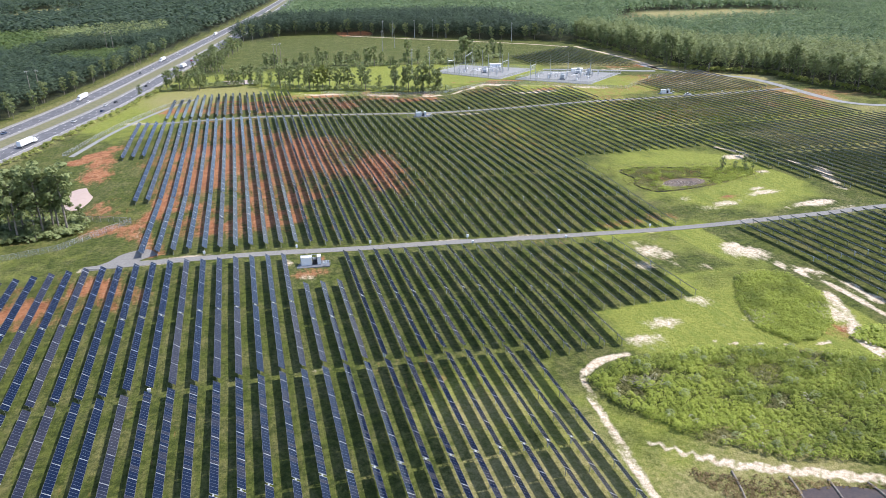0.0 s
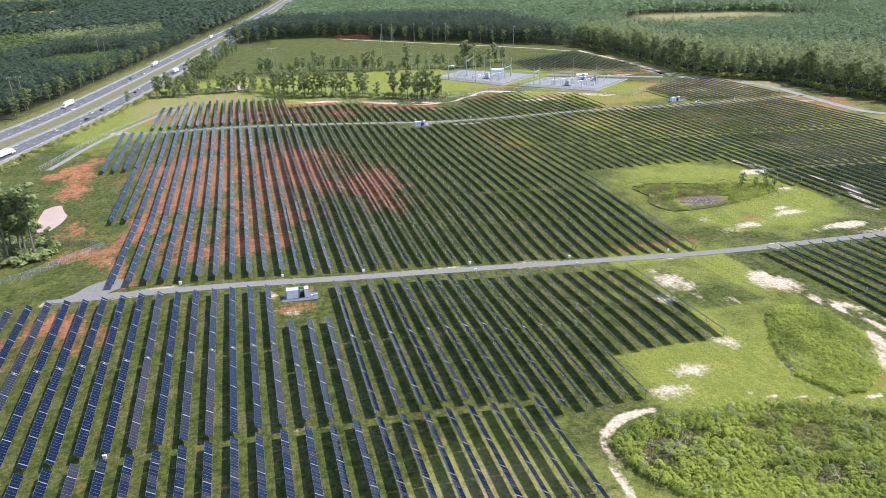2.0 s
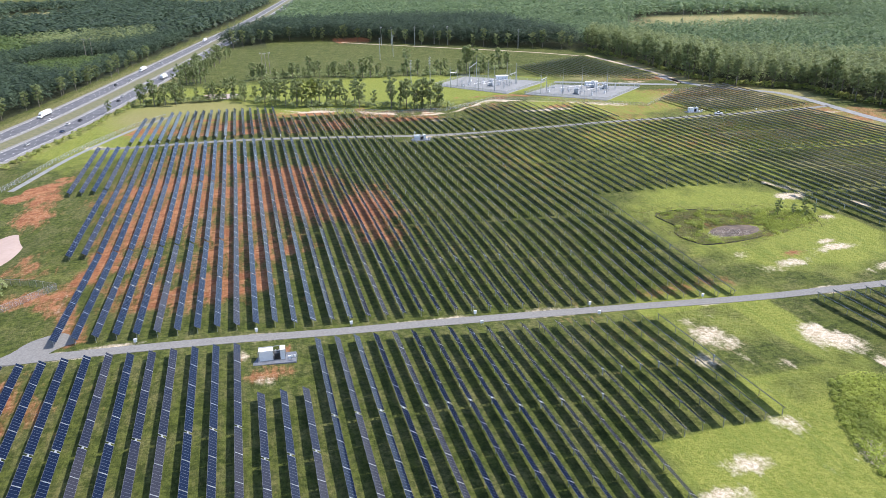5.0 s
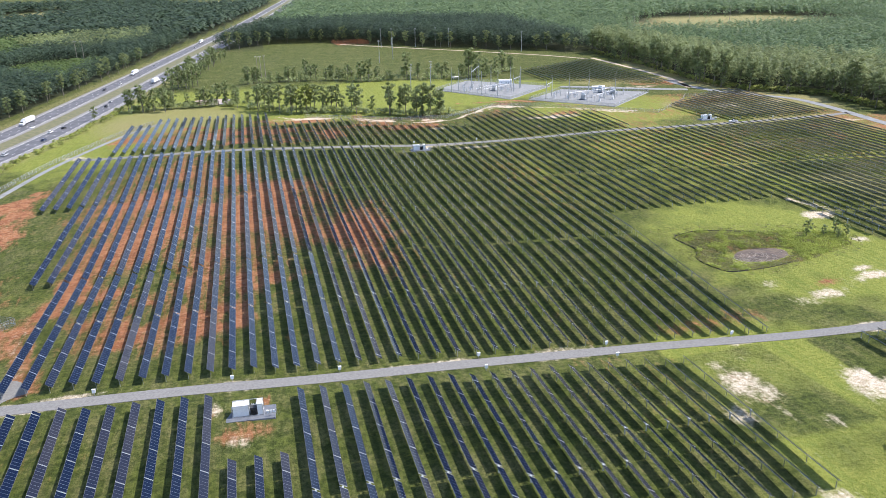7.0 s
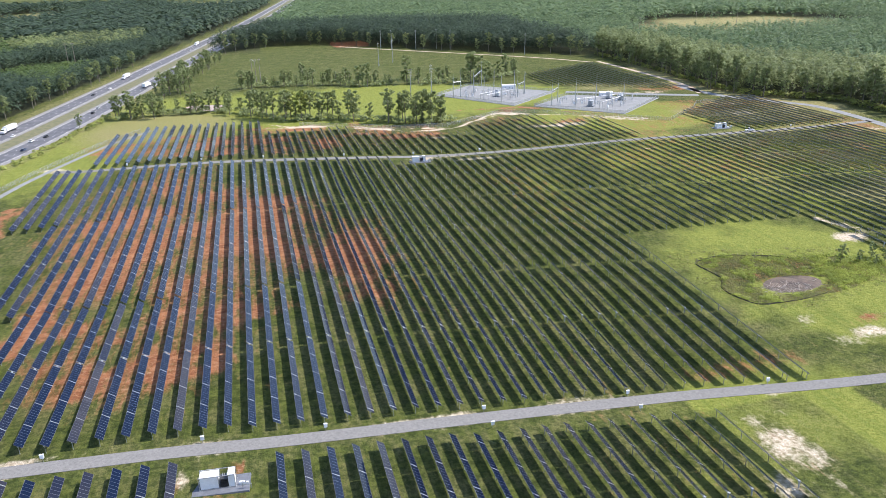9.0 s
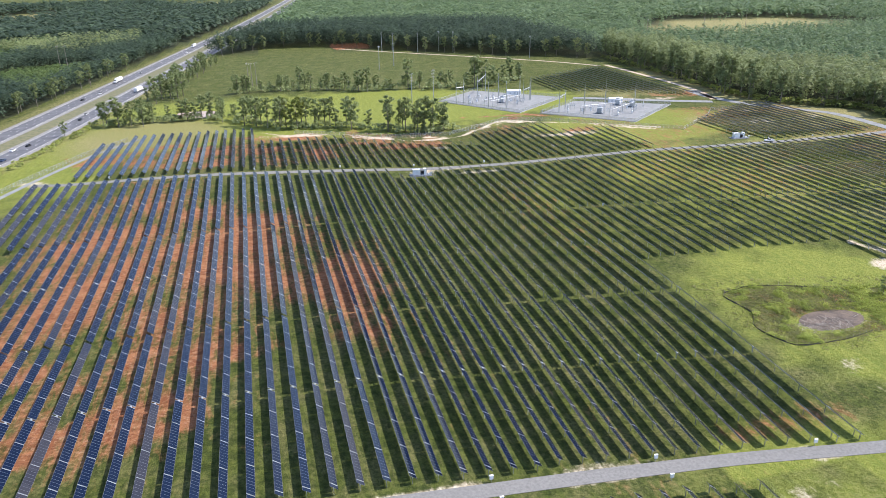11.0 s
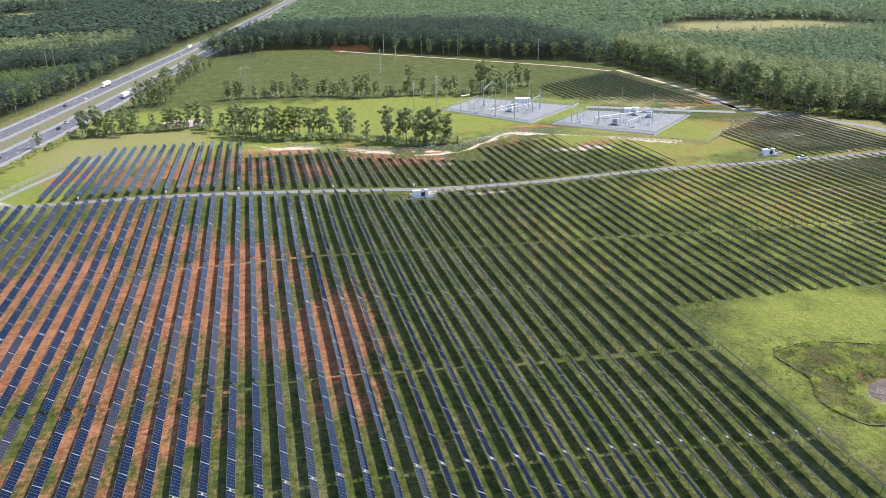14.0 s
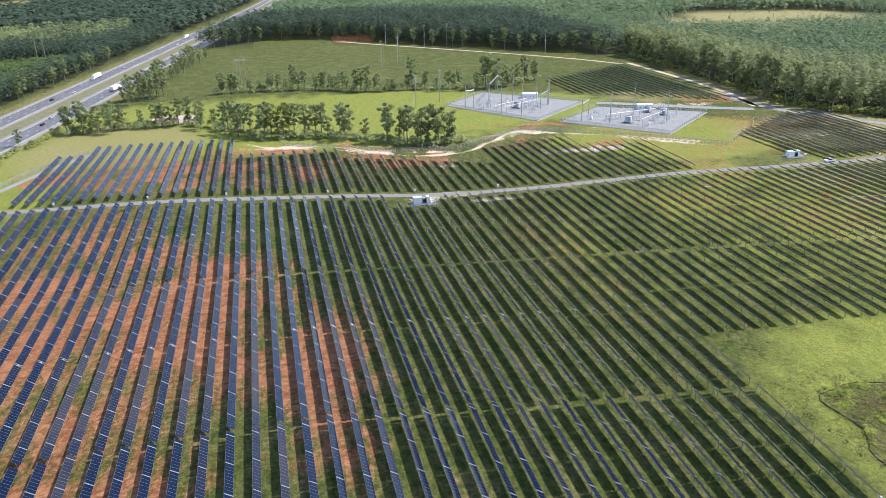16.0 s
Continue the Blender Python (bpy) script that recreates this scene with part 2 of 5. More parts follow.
class Build:
    """Collects boxes, tubes and plates of one part."""

    def __init__(self):
        self.v, self.f, self.m = [], [], []

    def add(self, verts, faces, mat=0):
        k = len(self.v)
        self.v += [tuple(p) for p in verts]
        self.f += [tuple(i + k for i in q) for q in faces]
        self.m += [mat] * len(faces)
        return self

    def box(self, c, s, mat=0, turn=None, taper=1.0):
        x, y, z = (a / 2 for a in s)
        p = [Vector((sx * x * (taper if sz > 0 else 1), sy * y * (taper if sz > 0 else 1), sz * z)) for sz in (-1, 1) for sx, sy in ((-1, -1), (1, -1), (1, 1), (-1, 1))]
        if turn is not None:
            p = [turn @ q for q in p]
        p = [q + Vector(c) for q in p]
        return self.add(p, [(3, 2, 1, 0), (4, 5, 6, 7), (0, 1, 5, 4), (1, 2, 6, 5), (2, 3, 7, 6), (3, 0, 4, 7)], mat)

    def tube(self, a, b, r, r2=None, n=6, mat=0, caps=True):
        a, b = Vector(a), Vector(b)
        d = (b - a).normalized()
        u = d.orthogonal().normalized()
        w = d.cross(u)
        r2 = r if r2 is None else r2
        ring = [(math.cos(2 * math.pi * i / n), math.sin(2 * math.pi * i / n)) for i in range(n)]
        p = [a + (u * c + w * s) * r for c, s in ring] + [b + (u * c + w * s) * r2 for c, s in ring]
        q = [(i, (i + 1) % n, n + (i + 1) % n, n + i) for i in range(n)]
        if caps:
            q += [tuple(range(n))[::-1], tuple(range(n, 2 * n))]
        return self.add(p, q, mat)

    def part(self, name, mats, parent=None, label="", smooth=False):
        ob = mesh_object(name, self.v, self.f, mats if isinstance(mats, (list, tuple)) else [mats], parent, self.m, smooth)
        return tagged(ob, label)


# ---------------- terrain ----------------
HILLS = (          # x, y, height, reach in x, reach in y
    (-35, 252, 2.9, 58, 46), (138, 247, -3.6, 62, 46), (0, 507, 2.6, 85, 50), (-35, 100, -1.8, 75, 45),
    (130, 150, -1.5, 60, 40), (50, 335, 1.2, 60, 45), (212, 295, -1.0, 30, 22), (-95, 340, -1.8, 26, 60), (200, 294, -1.1, 17, 9), (-81, 362, -1.3, 9, 26),
)


def height(x, y):
    """The ground's height; works on numbers and arrays."""
    x, y = np.asarray(x, float), np.asarray(y, float)
    z = 0.0 * x
    for cx, cy, h, rx, ry in HILLS:
        z = z + h * np.exp(-((x - cx) / rx) ** 2 - ((y - cy) / ry) ** 2)
    return z


def gz(x, y):
    return float(height(x, y))


def near_line(px, py, pts):
    """The distance of points from a polyline."""
    best = np.full(px.shape, 1e9)
    for (ax, ay), (bx, by) in zip(pts[:-1], pts[1:]):
        dx, dy = bx - ax, by - ay
        t = np.clip(((px - ax) * dx + (py - ay) * dy) / (dx * dx + dy * dy + 1e-9), 0, 1)
        best = np.minimum(best, np.hypot(px - ax - t * dx, py - ay - t * dy))
    return best


def inside(px, py, poly):
    """Which points lie in a polygon."""
    px, py = np.asarray(px, float), np.asarray(py, float)
    res = np.zeros(px.shape, bool)
    for (ax, ay), (bx, by) in zip(poly, poly[1:] + poly[:1]):
        if ay == by:
            continue
        res ^= ((ay > py) != (by > py)) & (px < (bx - ax) * (py - ay) / (by - ay) + ax)
    return res


def smooth_line(pts, step=4.0):
    """A polyline rounded with Catmull-Rom."""
    p = [np.array(q, float) for q in pts]
    p = [2 * p[0] - p[1]] + p + [2 * p[-1] - p[-2]]
    out = []
    for a, b, c, d in zip(p, p[1:], p[2:], p[3:]):
        n = max(2, int(np.linalg.norm(c - b) / step))
        for i in range(n):
            t = i / n
            out.append(0.5 * (2 * b + (c - a) * t + (2 * a - 5 * b + 4 * c - d) * t * t + (3 * b - a - 3 * c + d) * t ** 3))
    out.append(p[-2])
    return [tuple(q) for q in out]


HIGHWAY = smooth_line([(-330, -300), (-255, 60), (-205, 260), (-161, 440), (-137, 528), (-110, 642), (-66, 891), (-6, 1247), (38, 1508), (130, 2139), (420, 4200)], 14)
ROAD_NEAR = smooth_line([(-62, 254.5), (-38, 252.3), (-18, 251.2), (5, 250.6), (33, 249.2), (68, 248.1), (112, 246.8), (140, 244.3), (184, 236.2), (226, 231), (258, 229.8), (340, 221), (520, 205)])
ROAD_FAR = smooth_line([(-74, 517), (-53, 511), (9, 506), (82, 498), (122, 491), (165, 489), (215, 491), (253, 492), (316, 488), (391, 487), (421, 490)])
SAND_TRACKS = [
    (smooth_line([(93, 153), (80, 150), (75, 143), (73, 129), (71, 114), (70, 98), (72, 80)]), 1.3),
    (smooth_line([(93, 153), (102, 157), (118, 166), (131, 177), (149, 187)]), 0.1),
    (smooth_line([(78, 116), (87, 106.5), (94, 102), (101, 99), (108, 95.5), (117, 91), (140, 82), (190, 74)]), 1.5),
    (smooth_line([(172, 215), (171, 197), (176, 180), (178, 160), (178, 140), (180, 100)]), 1.0),
    (smooth_line([(172, 168), (168, 155), (160, 143), (158, 130)]), 2.0),
    (smooth_line([(150, 142), (135, 146), (120, 152)]), 0.8),
    (smooth_line([(39, 611), (58, 595), (91, 588), (124, 560), (155, 558), (178, 578), (201, 597), (225, 583), (255, 569), (290, 545)]), 1.6),
]


def value_noise(x, y, size, seed):
    rng = np.random.RandomState(seed)
    g = rng.rand(64, 64)
    u, v = x / size, y / size
    i, j = np.floor(u).astype(int), np.floor(v).astype(int)
    a, b = u - i, v - j
    a, b = a * a * (3 - 2 * a), b * b * (3 - 2 * b)
    s = lambda p, q: g[p % 64, q % 64]
    return (s(i, j) * (1 - a) + s(i + 1, j) * a) * (1 - b) + (s(i, j + 1) * (1 - a) + s(i + 1, j + 1) * a) * b


def blob(x, y, cx, cy, rx, ry, soft=0.5):
    d = np.hypot((x - cx) / rx, (y - cy) / ry)
    return np.clip((1 + soft - d) / (2 * soft), 0, 1)


POND = [(178, 314), (179, 302), (175, 296), (175, 290), (179, 283), (186, 281), (197, 281), (215, 283), (238, 290), (243, 300), (228, 308), (212, 311), (202, 315), (191, 318), (184, 317)]
MEADOW = [(-20, 800), (-30, 900), (0, 1060), (60, 1130), (140, 1120), (230, 1040), (330, 950), (430, 880), (400, 760), (395, 680), (300, 700), (180, 760)]


def beside(off, y0, y1, step=60):
    """Points along the highway at an offset to its right."""
    out = []
    for y in np.arange(y0, y1 + 1, step):
        x = float(np.interp(y, [p[1] for p in HIGHWAY], [p[0] for p in HIGHWAY]))
        out.append((x + off, y))
    return out


# the woods, each as an outline
LEFT_EDGE = beside(-44, 330, 1270)
N_EDGE = [(0, 1062), (60, 1132), (140, 1122), (230, 1042), (330, 952), (420, 885)]
R_EDGE = [(420, 885), (418, 800), (412, 705), (408, 645), (413, 600), (440, 578), (458, 556), (456, 505), (462, 464), (464, 430), (474, 395)]
WOODS = {
    "clearcut": [(-200, 990), (-150, 1011), (-112, 1017), (-118, 965), (-132, 865), (-134, 813), (-160, 830), (-230, 900)],
    "mixed": LEFT_EDGE + [(-190, 1270), (-240, 1000), (-330, 800), (-420, 600), (-480, 330)],
    "young": [(-190, 1270), (-240, 1000), (-330, 800), (-420, 600), (-900, 700), (-900, 1270)],
    "west": beside(-44, 1270, 2400, 100) + [(-1100, 2400), (-1100, 1270)],
    "north": [(-15, 1062)] + N_EDGE + [(430, 1250), (300, 1330), (60, 1330)],
    "skyline": beside(45, 1330, 2500, 100) + [(1500, 2500), (1500, 1250), (420, 1250), (300, 1330)],
    "edge": R_EDGE + [(560, 395), (620, 560), (560, 640), (500, 720), (500, 885), (480, 1000)],
    "pines": [(480, 1000), (500, 885), (500, 720), (560, 640), (620, 560), (1500, 600), (1500, 1250), (430, 1250), (420, 890)],
}
CLEARINGS = ((700, 1120, 100, 100), (820, 1190, 140, 150), (940, 1170, 90, 120), (640, 1075, 60, 40), (300, 2250, 130, 60), (-430, 1950, 90, 280), (-50, 2330, 130, 200))


def build_ground():
    def steps(lo, hi, fine_lo, fine_hi, fine, coarse):
        a = list(np.arange(fine_lo, fine_hi, fine))
        left, right = [], []
        s, v = fine, fine_lo
        while v > lo:
            s = min(s * 1.25, coarse)
            v -= s
            left.append(v)
        s, v = fine, a[-1]
        while v < hi:
            s = min(s * 1.25, coarse)
            v += s
            right.append(v)
        return np.array(left[::-1] + a + right)
    xs, ys = steps(-4000, 4000, -200, 540, 2.5, 80), steps(-3000, 4800, 70, 700, 2.5, 80)
    X, Y = np.meshgrid(xs, ys)
    Z = height(X, Y)
    nx, ny = len(xs), len(ys)
    verts = np.stack([X, Y, Z], -1).reshape(-1, 3)
    idx = np.arange(nx * ny).reshape(ny, nx)
    faces = np.stack([idx[:-1, :-1], idx[:-1, 1:], idx[1:, 1:], idx[1:, :-1]], -1).reshape(-1, 4)
    me = bpy.data.meshes.new("ground")
    me.vertices.add(len(verts))
    me.vertices.foreach_set("co", verts.ravel())
    me.loops.add(faces.size)
    me.loops.foreach_set("vertex_index", faces.ravel().astype(np.int32))
    me.polygons.add(len(faces))
    me.polygons.foreach_set("loop_start", np.arange(0, faces.size, 4, dtype=np.int32))
    me.polygons.foreach_set("use_smooth", np.ones(len(faces), bool))
    me.update(calc_edges=True)
    n1, n2 = value_noise(X, Y, 14, 1), value_noise(X, Y, 38, 2)
    n3 = value_noise(X, Y, 5, 3)
    clay = 0.60 * blob(X, Y, 2, 405, 72, 120, 0.5) * (0.42 + 0.5 * n2 + 0.45 * n1) * np.clip(1.35 - np.clip(Y - 400, 0, 200) * np.clip(X + 10, 0, 80) / 5200, 0, 1)
    clay = np.maximum(clay, 0.56 * blob(X, Y, -8, 305, 58, 48, 0.5) * (0.35 + 0.5 * n1 + 0.5 * n3))
    clay = np.maximum(clay, 0.70 * blob(X, Y, 60, 362, 26, 62, 0.9) * (0.45 + 0.4 * n1 + 0.35 * n3))
    clay = np.maximum(clay, 0.66 * blob(X, Y, -64, 230, 32, 22, 0.7) * (0.35 + 0.5 * n1 + 0.5 * n3))
    clay = np.maximum(clay, 0.52 * blob(X, Y, 40, 560, 130, 50, 0.3) * (0.4 + 0.6 * n1 + 0.4 * n3))
    clay = np.maximum(clay, 0.46 * blob(X, Y, 400, 450, 110, 60, 0.5) * (0.3 + 0.5 * n2 + 0.5 * n1))
    clay = np.maximum(clay, 0.50 * blob(X, Y, 150, 254, 34, 10, 0.8) * (0.3 + 0.9 * n1))
    for cx, cy, rx, ry in ((-80, 425, 10, 30), (-66, 335, 16, 16), (-50, 295, 9, 26), (-58, 300, 18, 10), (-95, 300, 12, 7), (-80, 395, 10, 20), (15, 230, 11, 6), (22, 242, 9, 4), (6, 240, 4, 6), (240, 552, 30, 14), (230, 602, 40, 10), (360, 650, 40, 20),  (203, 264, 9, 4), (160, 147, 12, 7)):
        clay = np.maximum(clay, 0.62 * blob(X, Y, cx, cy, rx, ry, 0.9) * (0.25 + 0.7 * n1 + 0.5 * n3))
    rows = ((X > -60) & (X < 172) & (Y > 70) & (Y < 600)) | ((X > 172) & (X < 420) & (Y > 60) & (Y < 600))
    rows &= ~((X > 97) & (X < 180) & (Y < 178)) & ~((X > 132) & (X < 180) & (Y < 236)) & ~((X > 168) & (X < 250) & (Y > 236) & (Y < 345))
    clay = np.maximum(clay, rows * (0.20 + 0.16 * n2 + 0.10 * np.clip((X - 90) / 120, 0, 1) * np.clip((Y - 330) / 100, 0, 1)))
    clay = np.maximum(clay, 0.40 * blob(X, Y, 142, 217, 15, 20, 0.6) * (0.5 + 0.5 * n1 + 0.3 * n3))
    clay = np.maximum(clay, inside(X, Y, POND) * (0.22 + 0.25 * n3))
    for line, w, a in (([(-39, 262), (-46, 291), (-48, 300), (-42, 322), (-41, 340)], 5.5, 0.62), ([(-58, 301), (-48, 300), (-50, 282)], 3.0, 0.55), ([(-95, 424), (-86, 440), (-77, 455)], 7.0, 0.6),
                       ([(178, 615), (222, 613), (233, 604)], 4.0, 0.55), ([(225, 606), (280, 558)], 3.0, 0.4), ([(153, 1122), (182, 1118), (205, 1085)], 12.0, 0.75)):
        clay = np.maximum(clay, a * np.clip(1.5 - near_line(X, Y, line) / w, 0, 1) * (0.5 + 0.5 * n1 + 0.5 * n3))
    sand = np.zeros_like(X)
    for line, w, a in (([(-42, 268), (-47, 285), (-48, 298)], 3.0, 0.62), ([(60, 596), (112, 570), (154, 560), (200, 592), (228, 583), (268, 554), (300, 529)], 3.0, 0.6),
                       ([(182, 618), (222, 610), (250, 592)], 2.0, 0.55), ([(252, 340), (275, 290), (262, 262), (250, 244)], 4.0, 0.62), ([(172, 196), (183, 178), (183, 158)], 3.0, 0.62)):
        sand = np.maximum(sand, a * np.clip(1.5 - near_line(X, Y, line) / w, 0, 1) * (0.4 + 0.6 * n1 + 0.5 * n3))
    for cx, cy, rx, ry, a in ((232, 243, 20, 4, .72), (202, 258, 22, 4, .58), (222, 263, 14, 4, .62), (188, 268, 6, 9, .55), (238, 236, 26, 2, .6), (141, 217, 11, 15, .60), (136, 232, 14, 5, .64), (130, 208, 6, 9, .55), (170, 213, 6, 8, .66), (172, 205, 10, 8, .7), (100, 158, 8, 6, .8), (131, 176, 5, 5, .7), (142, 160, 9, 9, .6), (165, 157, 7, 9, .9), (247, 320, 14, 6, .7), (14, 227, 8, 4, .55), (7, 241, 4, 5, .6), (330, 640, 50, 12, .6), (118, 486, 14, 5, .6), (270, 515, 25, 8, .45), (190, 590, 40, 6, .5), (130, 500, 60, 5, .3), (245, 292, 6, 4, .7), (330, 505, 30, 7, .55), (-76, 522, 10, 5, .6), (60, 596, 40, 6, .6), (110, 572, 40, 7, .55), (140, 535, 40, 6, .45), (200, 555, 30, 10, .5), (150, 210, 16, 10, .45), (190, 255, 8, 5, .5), (225, 270, 8, 3, .55), (270, 300, 6, 30, .5), (112, 166, 14, 4, .6), (135, 190, 10, 5, .5), (150, 200, 8, 6, .5), (126, 160, 10, 5, .45), (400, 470, 40, 8, .5), (380, 540, 60, 12, .55), (365, 575, 40, 8, .5), (350, 690, 40, 10, .5), (230, 545, 40, 9, .62), (215, 520, 40, 6, .5), (250, 470, 50, 5, .45), (150, 478, 40, 4, .5), (300, 420, 30, 5, .35), (60, 168, 30, 2.5, .5), (0, 168, 40, 2, .42), (-20, 254.5, 40, 1.8, .5), (90, 251, 60, 1.8, .45)):
        sand = np.maximum(sand, a * blob(X, Y, cx, cy, rx * 1.1, ry * 1.2, 0.8) * (0.45 + 0.55 * n1 + 0.45 * n3))
    for pts, w in SAND_TRACKS:
        d = near_line(X, Y, pts[::2] + [pts[-1]])
        sand = np.maximum(sand, 0.92 * np.clip((w + 1.5 - d) / 2.2, 0, 1) * (0.55 + 0.5 * n1))
    for road, w in ((ROAD_NEAR, 2.6), (ROAD_FAR, 2.6)):
        d = near_line(X, Y, road[::4] + [road[-1]])
        sand = np.maximum(sand, 0.62 * np.clip((w + 2.2 - d) / 2.6, 0, 1) * (0.3 + 0.9 * n1))
    lush_lit = np.maximum(blob(X, Y, 150, 185, 60, 75, 0.25) * 0.9, blob(X, Y, 212, 298, 50, 58, 0.25) * 0.92)
    lush_lit = np.where((X > 126) & (X < 160) & (Y > 195) & (Y < 240), lush_lit * 0.5, lush_lit)
    lush_lit = np.where((X > 171) & (Y < 236), lush_lit * 0.3, lush_lit)
    lush_lit = np.where((X > 250) & (Y > 236), lush_lit * 0.3, lush_lit)
    lush_lit = np.where((X < 130) & (Y > 178), lush_lit * 0.35, lush_lit)
    # Sunlit ground is put into the colour here as lusher, yellower grass.
    lush_lit = np.maximum(lush_lit, 0.75 * blob(X, Y, 56, 118, 32, 44, 0.4))
    lush_lit = np.maximum(lush_lit, 0.8 * blob(X, Y, 92, 105, 30, 26, 0.3))
    lush_lit = np.maximum(lush_lit, 0.62 * blob(X, Y, 300, 420, 150, 110, 0.4))
    lush_lit = np.maximum(lush_lit, 1.1 * blob(X, Y, -78, 560, 36, 85, 0.3))
    lush_lit = np.maximum(lush_lit, 1.1 * blob(X, Y, 280, 560, 70, 50, 0.3))
    lush_lit = np.maximum(lush_lit, 1.25 * blob(X, Y, 90, 668, 190, 85, 0.25))
    lush_lit = np.maximum(lush_lit, 0.35 * blob(X, Y, -70, 290, 50, 60, 0.3))
    lush_lit = np.maximum(lush_lit, 1.1 * blob(X, Y, -20, 625, 80, 45, 0.4))
    straw = 0.6 * blob(X, Y, -30, 630, 60, 60, 0.4) + 0.25 * blob(X, Y, -75, 545, 35, 60, 0.5)
    straw = np.maximum(straw, 0.7 * blob(X, Y, 415, 680, 40, 140, 0.3))
    hw = near_line(X, Y, HIGHWAY[::3] + [HIGHWAY[-1]])
    straw = np.maximum(straw, np.clip((45 - hw) / 12, 0, 1) * 0.5)
    straw = np.maximum(straw, 0.55 * blob(X, Y, 370, 400, 130, 160, 0.4) * (0.5 + 0.7 * n1))
    straw = np.maximum(straw, 0.75 * blob(X, Y, 385, 545, 75, 50, 0.3) * (0.5 + 0.7 * n1))
    straw = np.maximum(straw, 0.6 * blob(X, Y, 345, 720, 70, 90, 0.3) * (0.5 + 0.7 * n1))
    straw = np.maximum(straw, 0.4 * blob(X, Y, 180, 430, 90, 70, 0.5) * n1)
    straw = np.maximum(straw, 0.62 * blob(X, Y, 52, 118, 30, 46, 0.5) * (0.4 + 0.8 * n1))
    straw = np.maximum(straw, 0.6 * blob(X, Y, 92, 100, 30, 26, 0.4) * (0.4 + 0.8 * n1))
    straw = np.maximum(straw, 0.95 * blob(X, Y, 810, 1170, 240, 200, 0.3) * (0.6 + 0.6 * n2))
    straw = np.maximum(straw, blob(X, Y, -430, 1850, 110, 350, 0.2))
    straw = np.maximum(straw, blob(X, Y, -50, 2330, 150, 220, 0.2))
    straw = np.maximum(straw, 0.5 * blob(X, Y, 160, 200, 60, 60, 0.5) * n2)
    lush_lit = lush_lit * (0.45 + 0.8 * n2) - 0.3 * n3 + 0.12
    # The meadow's colour stays dull to carry the cloud shade over it.
    meadow = inside(X, Y, MEADOW)
    lush_lit = np.where(meadow, 0.20, lush_lit)
    straw = np.where(meadow, 0.10 + 0.30 * n2, straw)
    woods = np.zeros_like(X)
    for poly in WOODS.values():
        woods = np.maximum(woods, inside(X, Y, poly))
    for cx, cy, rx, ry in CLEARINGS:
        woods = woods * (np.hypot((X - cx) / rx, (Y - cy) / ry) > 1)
    for key, val in (("clay", clay), ("sand", sand), ("lush_lit", lush_lit), ("straw", straw), ("woods", woods)):
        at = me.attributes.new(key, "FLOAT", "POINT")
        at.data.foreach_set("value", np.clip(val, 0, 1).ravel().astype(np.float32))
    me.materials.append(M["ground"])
    return tagged(new("ground", me), "rolling mown grass with red clay and pale sand patches", "ground", kind="structure")


ground = build_ground()


def ribbon(name, pts, lo, hi, lift, mat, thick=0.25, sub=1):
    """A road strip between two offsets from a line (positive: to the right), draped on the ground."""
    b = Build()
    n = len(pts)
    rows = []
    for i, (x, y) in enumerate(pts):
        ax, ay = pts[max(i - 1, 0)]
        bx, by = pts[min(i + 1, n - 1)]
        l = math.hypot(bx - ax, by - ay)
        rx, ry = (by - ay) / l, -(bx - ax) / l
        rows.append([(x + rx * o, y + ry * o) for o in np.linspace(lo, hi, sub + 1)])
    verts = [(x, y, gz(x, y) + lift) for r in rows for x, y in r]
    m = sub + 1
    faces = [(i * m + j, i * m + j + 1, (i + 1) * m + j + 1, (i + 1) * m + j) for i in range(n - 1) for j in range(sub)]
    k = len(verts)
    verts += [(r[0][0], r[0][1], gz(*r[0]) + lift - thick) for r in rows] + [(r[-1][0], r[-1][1], gz(*r[-1]) + lift - thick) for r in rows]
    faces += [(k + i, i * m, (i + 1) * m, k + i + 1) for i in range(n - 1)]
    faces += [(i * m + sub, k + n + i, k + n + i + 1, (i + 1) * m + sub) for i in range(n - 1)]
    b.add(verts, faces)
    return b.part(name, mat)


tagged(ribbon("road_1", ROAD_NEAR, -2.1, 2.1, 0.10, M["gravel"], sub=2), "grey gravel service road between the solar rows", "road", kind="structure")
tagged(ribbon("road_2", ROAD_FAR, -2.3, 2.3, 0.10, M["gravel"], sub=2), "grey gravel service road before the far solar rows", "road", kind="structure")
hw = tagged(new("highway"), "six lane divided asphalt highway with a dry grass median", "highway", kind="structure")
for name, lo, hi in (("carriageway", -23.5, -6.0), ("carriageway", 6.0, 23.5)):
    ribbon(name, HIGHWAY, lo, hi, 0.15, M["asphalt"]).parent = hw
ribbon("median", HIGHWAY, -6.0, 6.0, 0.12, M["verge"]).parent = hw
for lo, hi in ((-26.0, -22.5), (-9.0, -5.8), (5.8, 9.0), (22.5, 26.0)):
    tagged(ribbon("shoulder", HIGHWAY, lo, hi, 0.156, M["shoulder"]), "paler paved shoulder").parent = hw
for o in (-22.2, -9.3, 9.3, 22.2):
    tagged(ribbon("edge_line", HIGHWAY, o - 0.12, o + 0.12, 0.165, M["line"], 0.01), "white edge line").parent = hw
TRACK_FAR = smooth_line([(150, 1090), (195, 1042), (284, 951), (350, 879), (386, 826)], 8)
tagged(ribbon("track_1", TRACK_FAR, -2.0, 2.0, 0.12, M["sandy"], sub=2), "pale sandy track along the meadow edge", "track", kind="structure")
TRACK_WOOD = smooth_line([(394, 830), (395, 736), (392, 664), (381, 620)], 8)
